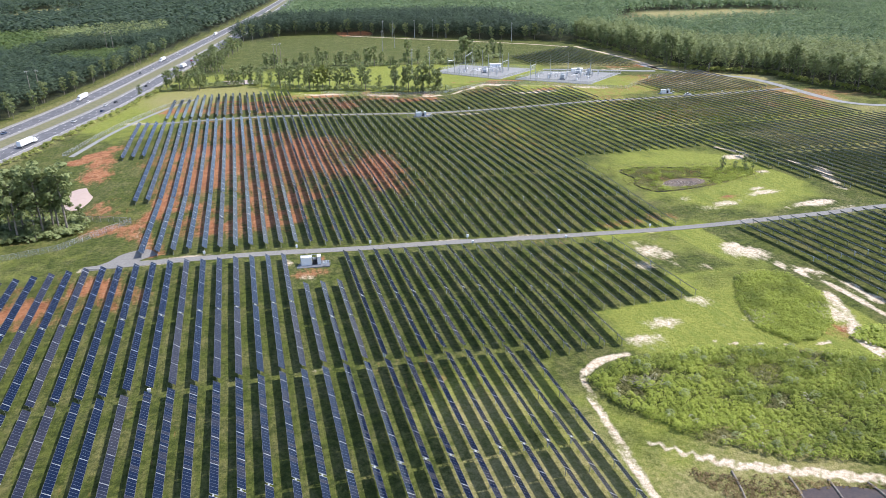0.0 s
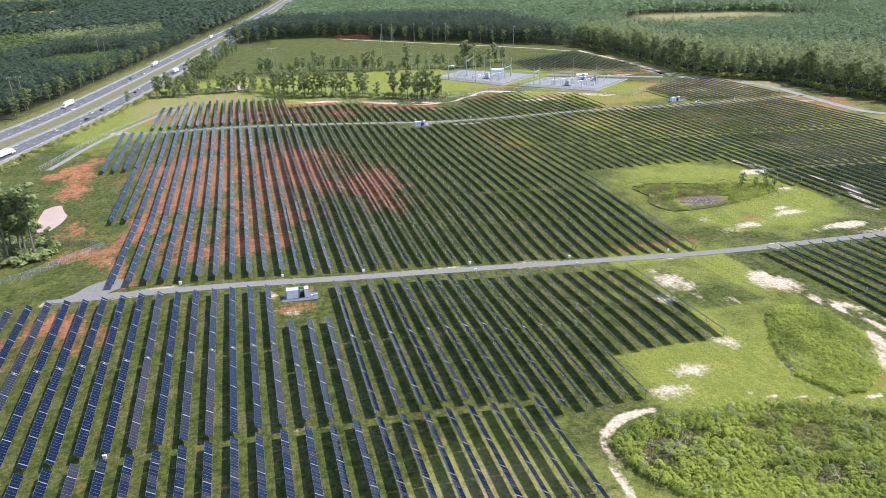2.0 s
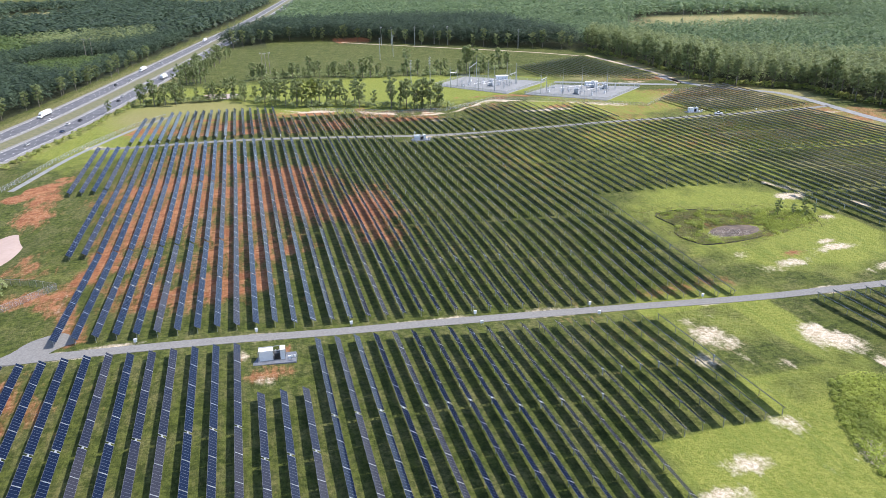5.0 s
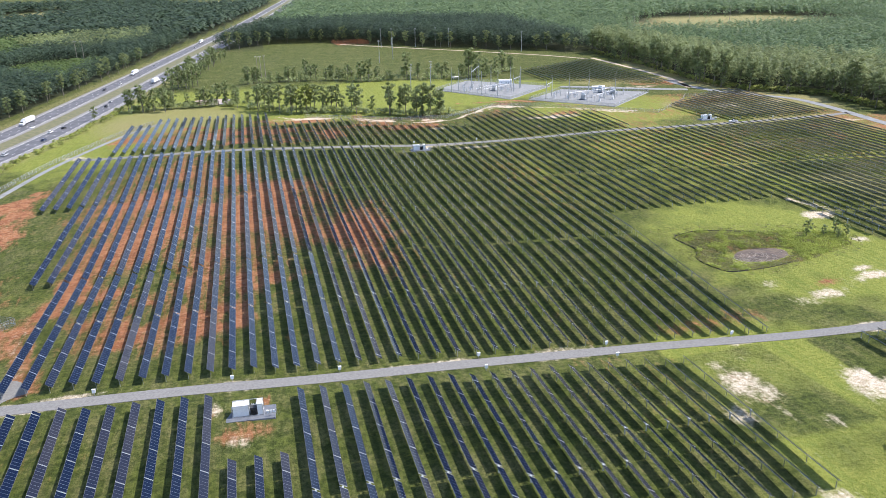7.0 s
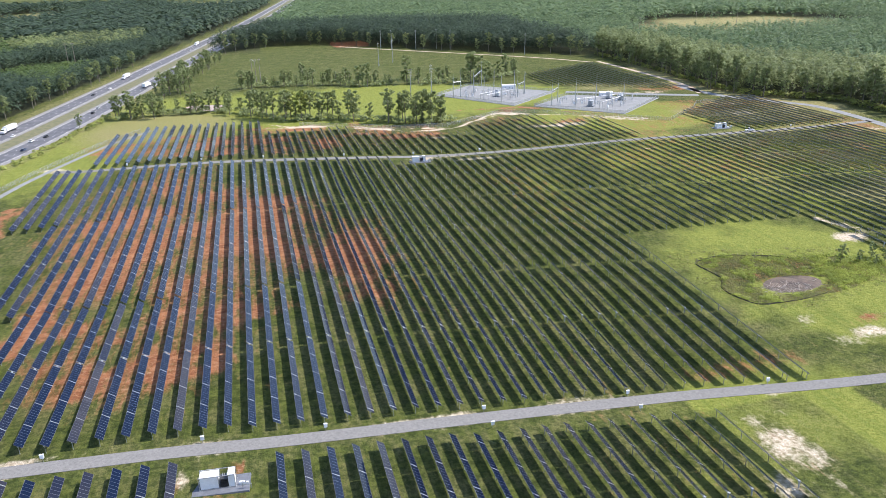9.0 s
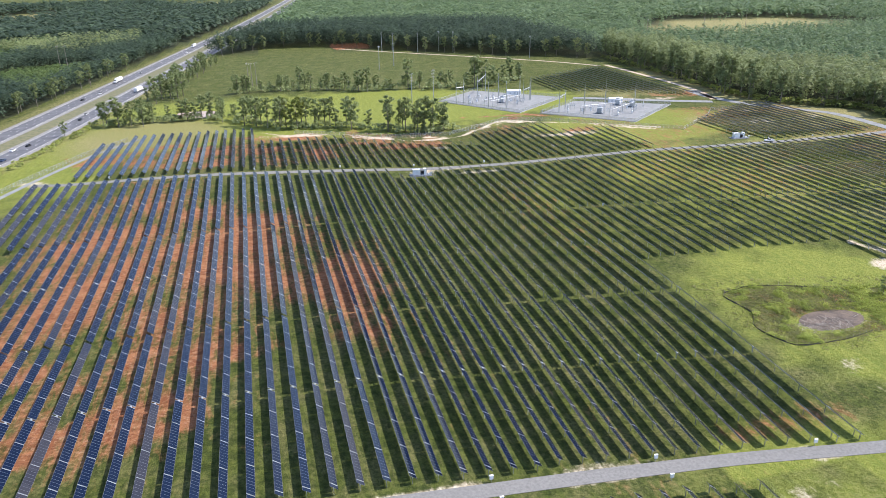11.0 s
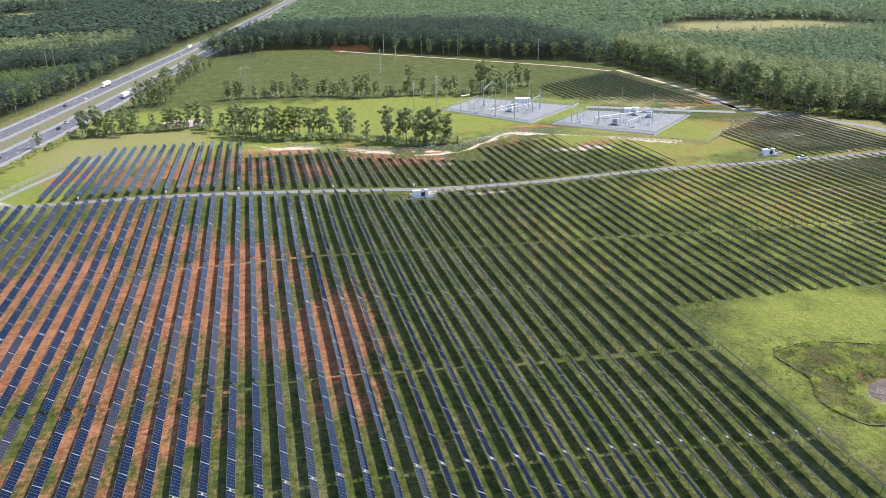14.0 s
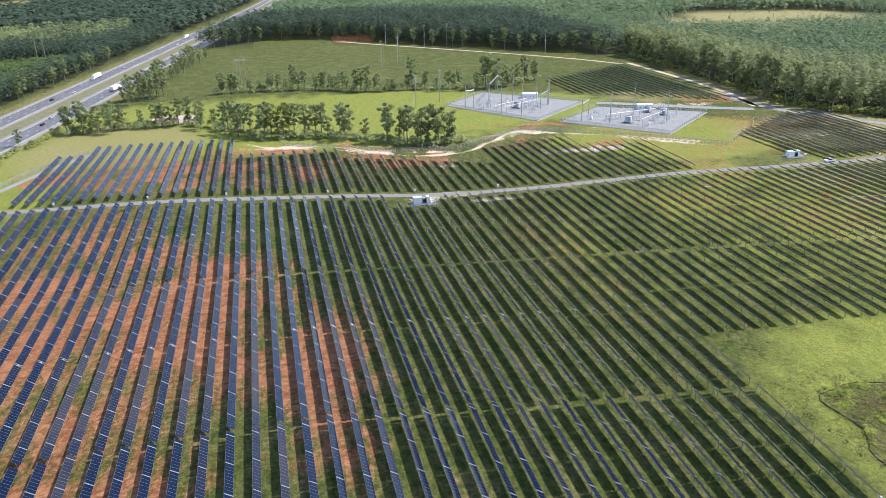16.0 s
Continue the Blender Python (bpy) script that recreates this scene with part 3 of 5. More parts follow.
tagged(ribbon("track_2", TRACK_WOOD, -2.4, 2.4, 0.10, M["sandy"], sub=2), "pale sandy track beside the far rows", "track", kind="structure")
ROAD_YARD = smooth_line([(386, 664), (384, 634), (392, 597), (412, 567), (425, 545), (424, 505), (417, 452), (418, 422), (442, 402), (520, 380)])
PATH_HILL = smooth_line([(-100, 440), (-88, 486), (-79, 514), (-57, 578), (-36, 616)])
tagged(ribbon("path_1", PATH_HILL, -1.6, 1.6, 0.08, M["pale_gravel"], sub=2), "pale gravel path up the grassy hill", "path", kind="structure")
LINK_YARD = smooth_line([(282, 662), (305, 650), (342, 628), (374, 612)])
tagged(ribbon("road_3", ROAD_YARD, -3.6, 3.6, 0.10, M["pale_gravel"], sub=2), "pale gravel road along the wood edge", "road", kind="structure")
tagged(ribbon("road_4", LINK_YARD, -4.0, 4.0, 0.13, M["pale_gravel"], sub=2), "pale gravel drive into the substation", "road", kind="structure")


# ---------------- solar trackers ----------------
PITCH, MODULE, WIDE, AXLE = 5.45, 1.02, 2.0, 2.05
TILTS = (34.0, 35.5, 37.0)


def module_shape(b, y, tilt, w=MODULE - 0.02):
    """One framed module, lying across the torque tube and leaning towards +x."""
    turn = Matrix.Rotation(radians(tilt), 3, "Y")
    up = turn @ Vector((0, 0, 1))
    c = Vector((0, y, 0)) + up * 0.14
    b.box(c, (WIDE, w, 0.04), 1, turn)
    k = len(b.m)
    b.m[k - 6] = 2
    x, h = WIDE / 2 - 0.03, w / 2 - 0.018
    b.add([c + turn @ Vector((sx * x, sy * h, 0.024)) for sx, sy in ((-1, -1), (1, -1), (1, 1), (-1, 1))], [(0, 1, 2, 3)], 0)


GLASS = [M["glass"], M["frame"], M["back"]]
kits = {}


def half_ys(n, sign):
    """Module centres of one half, with a bearing gap after every eight or nine."""
    ys, y = [], 0.5
    for i in range(n):
        if i and i % 9 == 0:
            y += 0.28
        ys.append(sign * (y + MODULE / 2))
        y += MODULE
    return ys, y


def rail_rows(n, sign):
    """Where the bearing rails lie, between runs of nine modules."""
    return [sign * (0.5 + 9 * MODULE * i + 0.28 * (i - 0.5)) for i in range(1, (n - 1) // 9 + 1)]


def rail_shape(b, y, tilt, mat):
    turn = Matrix.Rotation(radians(tilt), 3, "Y")
    b.box(Vector((0, y, AXLE)) + turn @ Vector((0, 0, 0.13)), (WIDE - 0.06, 0.12, 0.06), mat, turn)


def post_rows(s_end, n_end):
    ys = [float(y) for lim, sg in ((s_end, -1), (n_end, 1)) for y in sg * np.arange(9.4, lim - 2, 9.28)]
    return ys + [-s_end + 0.4, n_end - 0.4]


def tracker(south, north, tilt, level):
    """A row of modules on a turning tube. level 2: every module and post apart; 1: every post apart; 0: banks and posts joined."""
    root = tagged(new("solar_tracker"), "long row of dark blue solar panels tilted on steel posts", "solar panels", "solar tracker rows")
    (ys, s_end), (yn, n_end) = half_ys(south, -1), half_ys(north, 1)
    turn = Matrix.Rotation(radians(tilt), 3, "Y")
    Build().tube((0, -s_end - 0.1, AXLE), (0, n_end + 0.1, AXLE), 0.075, n=8).part("torque_tube", M["steel"], root)
    d = Build().box((0, 0, AXLE - 0.05), (0.34, 0.5, 0.42)).box((0, 0, AXLE - 0.8), (0.2, 0.22, 1.8))
    d.part("drive_motor", M["grey"], root, "grey slew drive on its post")
    for y in (-0.4, 0.4):
        Build().box(Vector((0, y, AXLE)) + turn @ Vector((0, 0, 0.1)), (WIDE, 0.09, 0.07), 0, turn).part("end_rail", M["rail"], root)
    if level == 2:
        one = Build()
        module_shape(one, 0, tilt)
        first = one.part("solar_panel", GLASS, root)
        for i, y in enumerate(ys + yn):
            ob = first if i == 0 else new("solar_panel", first.data)
            ob.parent, ob.location = root, (0, y, AXLE)
        for y in rail_rows(south, -1) + rail_rows(north, 1):
            r = Build()
            rail_shape(r, y, tilt, 0)
            r.part("bearing_rail", M["rail"], root, "bright metal rail between panels")
    else:
        b = Build()
        for y in ys + yn:
            module_shape(b, y, tilt)
        b.v = [(x, y, z + AXLE) for x, y, z in b.v]
        for y in rail_rows(south, -1) + rail_rows(north, 1):
            rail_shape(b, y, tilt, 3)
        tagged(b.part("panel_bank", GLASS + [M["rail"]], root), kind="stuff")
    one = Build().box((0, 0, -0.95), (0.10, 0.16, 5.2)).box((0, 0, AXLE - 0.03), (0.26, 0.10, 0.26))
    if level:
        first = one.part("post", M["steel"], root)
        for i, y in enumerate(post_rows(s_end, n_end)):
            ob = first if i == 0 else new("post", first.data)
            ob.parent, ob.location = root, (0, y, 0)
    else:
        many = Build()
        for y in post_rows(s_end, n_end):
            many.add([(p[0], p[1] + y, p[2]) for p in one.v], one.f)
        tagged(many.part("post_stuff", M["steel"], root), kind="stuff")
    return root


far_v, far_f, far_m = [], [], []


def far_tracker(m, south, north, tilt):
    """The same row, added to the one object of all the distant rows."""
    (ys, s_end), (yn, n_end) = half_ys(south, -1), half_ys(north, 1)
    b = Build()
    for y in ys + yn:
        module_shape(b, y, tilt)
    b.v = [(x, y, z + AXLE) for x, y, z in b.v]
    for y in rail_rows(south, -1) + rail_rows(north, 1):
        rail_shape(b, y, tilt, 4)
    b.tube((0, -s_end - 0.1, AXLE), (0, n_end + 0.1, AXLE), 0.075, n=6, mat=3)
    for y in post_rows(s_end, n_end):
        b.box((0, y, -0.95), (0.12, 0.18, 5.2), 3)
    k = sum(len(v) for v in far_v)
    v = np.array(b.v) @ np.array(m.to_3x3()).T + np.array(m.translation)
    far_v.append(v)
    far_f.extend(tuple(i + k for i in q) for q in b.f)
    far_m.extend(b.m)


def place(x, y0, y1):
    """A tracker from y0 to y1 on the ground at x."""
    length = y1 - y0
    n = max(6, int((length - 0.9) / (MODULE + 0.031)))
    s = n // 2
    yc = (y0 + y1) / 2
    tilt = TILTS[int(abs(x) * 7 + y0) % 3]
    za, zb = gz(x, y0 + 6), gz(x, y1 - 6)
    m = pose(x, yc, (za + zb) / 2, math.degrees(math.atan2(zb - za, length - 12)), 0, 0)
    if y0 > 436 or x > 258 or x < -110 or (x > 168 and y0 > 300):
        return far_tracker(m, s, n - s, tilt)
    level = 2 if y1 < 170 and -32 < x < 60 else 1 if (y1 < 270 and -60 < x < 132) else 0
    key = (s, n - s, tilt, level)
    if key not in kits:
        kits[key] = tracker(*key)
        kits[key].matrix_basis = m
        return kits[key]
    return copy_thing(kits[key], m)


def y_on(line, x):
    return float(np.interp(x, [p[0] for p in line], [p[1] for p in line]))


def field():
    for k in range(-31, 92):
        x = 0.8 + PITCH * k
        near, far = y_on(ROAD_NEAR, x), y_on(ROAD_FAR, x)
        slant = -0.105 * max(0.0, x - 60)
        a_top = near - 6.0 - 0.02 * max(0.0, x + 10) if x > -56 else 249.0
        if x < 70:
            if 7 < x < 27:
                a_top = 218.5
            split = 167 - 0.06 * max(0, x)
            if x > -110:
                place(x, split + 0.9, a_top)
            place(x, split - 86, split - 0.7)
        elif x < 97:
            place(x, 156, a_top - 1)
        elif x < 132:
            place(x, 178, a_top - 1)
        elif x > 182:
            place(x, 150, near - 5)
            place(x, 62, 148)
        # between the two roads
        cut1, cut2 = 333 + slant, 421 + slant * 1.05
        b_top = far - 5.5
        if 104 < x < 126:
            b_top = far - 16
        if -73 < x < -57:
            place(x, 420, min(b_top, 513))
        elif -57 <= x < -46:
            place(x, 333, cut2 - 0.3)
            place(x, cut2 + 0.3, b_top)
        elif -46 <= x < 168:
            place(x, near + 4.6 - 0.013 * max(0.0, x), cut1 - 0.3)
            place(x, cut1 + 0.3, cut2 - 0.3)
            place(x, cut2 + 0.3, b_top)
        elif 168 <= x < 250:
            place(x, 348 - 0.05 * (x - 170), cut2 - 1)
            place(x, cut2 + 1, b_top)
        elif x >= 250:
            place(x, near + 5 + max(0, (268 - x) * 3.5), cut1 + 8)
            place(x, cut1 + 10, cut2 - 1)
            if x < 398:
                place(x, cut2 + 1, b_top)
        # beyond the second road
        if -56 < x < 36:
            place(x, far + 4.5, 618 if x > -40 else 600)
        elif 36 <= x < 90:
            place(x, far + 4.5, 578)
        elif 90 <= x < 168:
            place(x, far + 4.5, 566 - 0.42 * (x - 90))
        elif 168 <= x < 224:
            place(x, far + 4.5, 566 + 0.25 * (x - 180))
        elif 224 <= x < 258:
            place(x, far + 4.5, 552)
        elif 322 < x < 405:
            place(x, far + (6 if x > 330 else 20), min(560 + 0.65 * (x - 334), 597) if x < 392 else 592)
    for k in range(-1, 17):
        x = 290 + PITCH * k
        place(x, 700 - 0.62 * (x - 285), min(770 + (x - 300) * 0.6, 815))


field()
tagged(mesh_object("solar_rows", np.concatenate(far_v), far_f, GLASS + [M["steel"], M["rail"]], None, far_m), "distant rows of tilted solar panels on posts", "solar panels", kind="stuff")


# ---------------- trees ----------------
def leaf_quads(rng, centres, radii, count, size):
    """Leaf clumps scattered through a set of crown lobes: vertices and faces."""
    c, r = np.array(centres, float), np.array(radii, float)
    pick = rng.randint(0, len(c), count)
    d = rng.normal(size=(count, 3))
    d /= np.linalg.norm(d, axis=1)[:, None]
    rad = r[pick] * (0.35 + 0.75 * rng.rand(count))[:, None] if r.ndim == 2 else (r[pick] * (0.55 + 0.5 * rng.rand(count)))[:, None]
    p = c[pick] + d * rad
    a = rng.normal(size=(count, 3))
    a = a - 0.55 * d * np.sum(a * d, axis=1)[:, None]
    a /= np.linalg.norm(a, axis=1)[:, None]
    b = np.cross(a, d * 0.7 + np.array((0.1, -0.1, 0.7)) + 0.3 * rng.normal(size=(count, 3)))
    b /= np.linalg.norm(b, axis=1)[:, None] + 1e-9
    s = size * (0.6 + 0.8 * rng.rand(count))[:, None]
    leaf = np.stack([p - a * s * 1.3, p + a * s * 0.8 - b * s, p + a * s * 0.8 + b * s], 1)
    return leaf.reshape(-1, 3), np.arange(count * 3).reshape(-1, 3)


def fill_mesh(name, verts, faces, mat):
    me = bpy.data.meshes.new(name)
    me.vertices.add(len(verts))
    me.vertices.foreach_set("co", np.asarray(verts, np.float32).ravel())
    w = faces.shape[1]
    me.loops.add(faces.size)
    me.loops.foreach_set("vertex_index", faces.ravel().astype(np.int32))
    me.polygons.add(len(faces))
    me.polygons.foreach_set("loop_start", np.arange(0, faces.size, w, dtype=np.int32))
    me.update(calc_edges=True)
    me.materials.append(mat)
    return me


def tree_kit(seed, tall, spread, bare, mat, leaves=700, name="tree", label="tall broadleaf tree with an airy green crown"):
    """A broadleaf tree: tapered trunk, limbs and a crown of many leaf clumps."""
    rng = np.random.RandomState(seed)
    root = tagged(new(name), label, "tree", "trees round the solar field")
    b = Build()
    lean = rng.normal(size=2) * 0.6
    top = Vector((lean[0], lean[1], tall * 0.82))
    mid = Vector((lean[0] * 0.3, lean[1] * 0.3, tall * 0.4))
    b.tube((0, 0, -0.5), mid, tall * 0.016, tall * 0.012, 7)
    b.tube(mid, top, tall * 0.012, tall * 0.003, 6)
    lobes, radii = [], []
    n = 13
    for i in range(n):
        h = bare + (0.95 - bare) * (i + 0.5) / n
        a = i * 2.4 + rng.rand()
        u = (h - bare) / (0.95 - bare)
        w = spread * 1.2 * math.sqrt(max(0.12, 1 - (1.75 * u - 1.0) ** 2)) * (0.55 + 0.6 * rng.rand())
        p = Vector((math.cos(a) * w * 0.62, math.sin(a) * w * 0.62, h * tall))
        base = mid.lerp(top, max(0, (h * tall - tall * 0.46) / (tall * 0.5))) if h > 0.45 else Vector((0, 0, h * tall * 0.8))
        b.tube(base, p, tall * 0.005, tall * 0.0015, 5)
        lobes.append(p)
        r = spread * (0.26 + 0.26 * rng.rand())
        radii.append((r, r, r * 0.7))
    lobes.append(top)
    radii.append((spread * 0.35, spread * 0.35, spread * 0.4))
    b.part("trunk", M["bark"], root)
    v, f = leaf_quads(rng, lobes, radii, int(leaves * 1.35), 0.015 * tall + 0.10)
    crown = new("crown", fill_mesh("crown", v, f, mat))
    crown.parent = root
    return root


BROAD = [tree_kit(11, 22, 5.2, 0.30, M["leaf"]), tree_kit(12, 24, 4.4, 0.34, M["leaf"]), tree_kit(13, 18, 4.4, 0.25, M["leaf"]),
         tree_kit(14, 20, 4.6, 0.30, M["leaf_bright"], label="broadleaf tree with a yellow-green crown"), tree_kit(15, 29, 6.0, 0.42, M["leaf"], 900)]
used = set()


def plant(kind, x, y, scale=1.0, turn=0.0):
    m = pose(x, y, gz(x, y), 0, 0, turn)
    kit = BROAD[kind]
    if kind not in used:
        used.add(kind)
        kit.matrix_basis = m @ Matrix.Scale(scale, 4)
        return kit
    ob = copy_thing(kit, m)
    ob.scale = (scale, scale, scale)
    return ob


rng = np.random.RandomState(5)
# the row of trees behind the far solar rows
for x, y, k, s in ((-62, 663, 0, .85), (-54, 660, 1, .9), (-46, 662, 2, 1), (-38, 657, 0, .75), (-10, 668, 2, .9), (0, 670, 1, .75), (14, 655, 0, .7), (29, 637, 1, .85),
                   (37, 630, 0, .95), (44, 625, 1, .9), (52, 619, 0, 1), (56, 622, 3, 1.05), (63, 615, 3, 1.1), (69, 618, 1, .9), (75, 622, 0, .9), (85, 619, 1, .85), (97, 601, 0, 1), (109, 604, 2, .7),
                   (119, 588, 1, 1.0), (130, 585, 1, .95), (136, 576, 0, 1), (141, 580, 1, 1), (146, 576, 0, 1.05), (153, 578, 2, 1.1), (127, 592, 2, .9)):
    plant(k, x, y, s, rng.rand() * 360)
for i in range(34):
    x = -66 + 222 * (i + rng.rand()) / 34
    if 105 < x < 116:
        continue
    y = float(np.interp(x, (-64, 8, 50, 100, 135, 160), (666, 676, 626, 610, 582, 581))) + rng.normal() * 3
    plant(int(rng.randint(0, 3)), x, y, 0.55 + 0.35 * rng.rand(), rng.rand() * 360)
for i in range(40):
    x = 20 + 262 * (i + rng.rand()) / 40
    y = float(np.interp(x, (20, 60, 100, 130, 170, 225, 282), (774, 780, 770, 752, 752, 738, 770))) + rng.normal() * 3
    plant(int(rng.randint(0, 3)), x, y, 0.4 + 0.3 * rng.rand(), rng.rand() * 360)
for i in range(26):
    y = 745 + 235 * (i + rng.rand()) / 26
    x = float(np.interp(y, [p[1] for p in HIGHWAY], [p[0] for p in HIGHWAY])) + 40 + rng.rand() * 14
    plant(int(rng.randint(0, 3)), x, y, 0.55 + 0.4 * rng.rand(), rng.rand() * 360)
# trees across the meadow and beside the highway
for x, y, k, s in ((24, 772, 0, .8), (32, 776, 2, .9), (60, 776, 0, .7), (66, 780, 2, .75), (78, 789, 1, .8), (99, 772, 2, .8), (106, 770, 2, .7), (114, 766, 2, .9), (124, 750, 0, .9), (131, 748, 1, .9), (140, 752, 2, .8),
                   (167, 749, 1, 1.1), (222, 733, 4, 1.0), (229, 731, 0, 1.15), (243, 745, 2, 1), (257, 761, 2, .9), (266, 766, 1, .9), (276, 770, 2, .9),
                   (-30, 775, 0, 1.0), (-24, 770, 2, 1.2), (-36, 768, 1, .9), (-20, 778, 0, .95), (-27, 762, 2, 1), (-28, 860, 0, .8), (-22, 905, 2, .9), (-16, 935, 0, .8), (-10, 960, 1, .7), (-40, 800, 2, .8), (-84, 640, 2, .6)):
    plant(k, x, y, s, rng.rand() * 360)
# the stand beside the muddy pond
for x, y, k, s in ((-112, 306, 4, .95), (-107, 312, 0, 1.2), (-103, 300, 1, 1.15), (-98, 309, 4, 1.0), (-94, 302, 0, 1.25), (-90, 312, 1, 1.2), (-85, 304, 4, 1.1), (-80, 308, 1, 1.1), (-76, 304, 4, 1.05), (-88, 320, 2, 1.2), (-99, 320, 0, 1.1), (-108, 322, 2, 1.2), (-95, 315, 4, 1.0), (-83, 312, 0, 1.2), (-104, 316, 4, 1.05), (-112, 313, 1, 1.25), (-92, 325, 0, 1.1), (-79, 316, 2, 1.0), (-116, 320, 4, 1.0), (-87, 300, 2, 0.8), (-72, 311, 2, 0.55)):
    plant(k, x, y, s, rng.rand() * 360)


def crowns(rng, pts, tall, wide, quads, size):
    """Many far crowns in one set of arrays: leaf clumps on uneven domes."""
    n = len(pts)
    base = np.repeat(pts, quads, axis=0)
    h = np.repeat(tall * (0.75 + 0.45 * rng.rand(n)), quads)
    w = np.repeat(wide * (0.7 + 0.6 * rng.rand(n)), quads)
    m = n * quads
    t = rng.rand(m) ** 0.6
    a = rng.rand(m) * 2 * math.pi
    prof = np.sqrt(np.clip(1 - (t * 1.0) ** 2.2, 0.02, 1)) * (0.8 + 0.4 * rng.rand(m))
    d = np.stack([np.cos(a) * prof, np.sin(a) * prof, t], 1)
    p = base + np.stack([d[:, 0] * w, d[:, 1] * w, h * (0.25 + 0.75 * t)], 1)
    nrm = d * 0.8 + 0.3 * rng.normal(size=(m, 3)) + np.array((0.1, -0.1, 0.9))
    nrm /= np.linalg.norm(nrm, axis=1)[:, None]
    e = np.cross(nrm, rng.normal(size=(m, 3)))
    e /= np.linalg.norm(e, axis=1)[:, None] + 1e-9
    g = np.cross(nrm, e)
    s = size * (0.6 + 0.8 * rng.rand(m))[:, None]
    leaf = np.stack([p - e * s * 1.3, p + e * s * 0.8 - g * s * 1.1, p + e * s * 0.8 + g * s * 1.1], 1)
    return leaf.reshape(-1, 3)


def scatter(rng, poly, spacing):
    """A jittered grid of points inside a polygon, on the ground."""
    x0, x1 = min(p[0] for p in poly), max(p[0] for p in poly)
    y0, y1 = min(p[1] for p in poly), max(p[1] for p in poly)
    X, Y = np.meshgrid(np.arange(x0, x1, spacing), np.arange(y0, y1, spacing))
    X = (X + rng.uniform(-0.45, 0.45, X.shape) * spacing).ravel()
    Y = (Y + rng.uniform(-0.45, 0.45, Y.shape) * spacing).ravel()
    k = inside(X, Y, poly)
    X, Y = X[k], Y[k]
    return np.stack([X, Y, height(X, Y)], 1)


def forest(label, poly, spacing, tall, wide, quads, size, mat, seed, holes=(), out=None):
    rng = np.random.RandomState(seed)
    pts = scatter(rng, poly, spacing)
    if out:
        pts = pts[~inside(pts[:, 0], pts[:, 1], out)]
    for cx, cy, rx, ry in holes:
        pts = pts[(np.hypot((pts[:, 0] - cx) / rx, (pts[:, 1] - cy) / ry) > 0.85 + 0.45 * rng.rand(len(pts))) | (rng.rand(len(pts)) < 0.05)]
    v = crowns(rng, pts, tall, wide, quads, size)
    ob = new("forest", fill_mesh("forest", v, np.arange(len(v)).reshape(-1, 3), mat))
    return tagged(ob, label, "forest", kind="stuff")


# Mixed, west and north woods take the canopy colour darkened for cloud shade.
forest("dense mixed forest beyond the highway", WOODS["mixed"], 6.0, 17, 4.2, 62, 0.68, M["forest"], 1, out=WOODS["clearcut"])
forest("bright green young pines in a planted block", WOODS["clearcut"], 4.0, 6.5, 1.9, 30, 0.6, M["young"], 21)
forest("light green hardwood strip in the forest", [(-215, 1082), (-280, 1200), (-215, 1245), (-112, 1300), (-98, 1180), (-159, 1063)], 8, 19, 4.6, 40, 0.9, M["leaf"], 22)
forest("young pine plantation in the left forest", WOODS["young"], 8, 13, 3.8, 22, 1.4, M["young"], 2)
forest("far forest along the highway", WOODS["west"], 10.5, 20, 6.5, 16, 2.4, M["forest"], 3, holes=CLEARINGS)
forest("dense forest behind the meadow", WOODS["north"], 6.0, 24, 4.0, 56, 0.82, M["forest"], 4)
# The brighter pine stands in for haze over the skyline woods.
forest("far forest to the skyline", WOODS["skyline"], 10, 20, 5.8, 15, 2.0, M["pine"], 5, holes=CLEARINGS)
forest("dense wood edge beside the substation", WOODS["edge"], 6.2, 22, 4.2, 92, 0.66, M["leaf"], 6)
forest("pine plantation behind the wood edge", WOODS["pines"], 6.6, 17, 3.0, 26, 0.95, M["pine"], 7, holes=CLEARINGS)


def edge_trees(line, count, kinds, low, high, seed):
    """Single trees with visible trunks along the edge of a wood."""
    rng = np.random.RandomState(seed)
    pts = smooth_line(line, 3.0)
    for i in range(count):
        x, y = pts[int((i + rng.rand()) / count * (len(pts) - 1))]
        plant(kinds[rng.randint(len(kinds))], x + rng.normal() * 2.5, y + rng.normal() * 2.5, low + (high - low) * rng.rand(), rng.rand() * 360)


edge_trees([(x - 2, y - 2) for x, y in R_EDGE[:-1]], 62, (0, 1, 4, 1, 2), 0.8, 1.15, 31)
edge_trees([(x, y - 3) for x, y in N_EDGE], 26, (0, 1, 2), 0.8, 1.1, 32)
edge_trees([(x + 2, y) for x, y in LEFT_EDGE if y < 1000], 34, (0, 1, 2), 0.65, 0.9, 33)


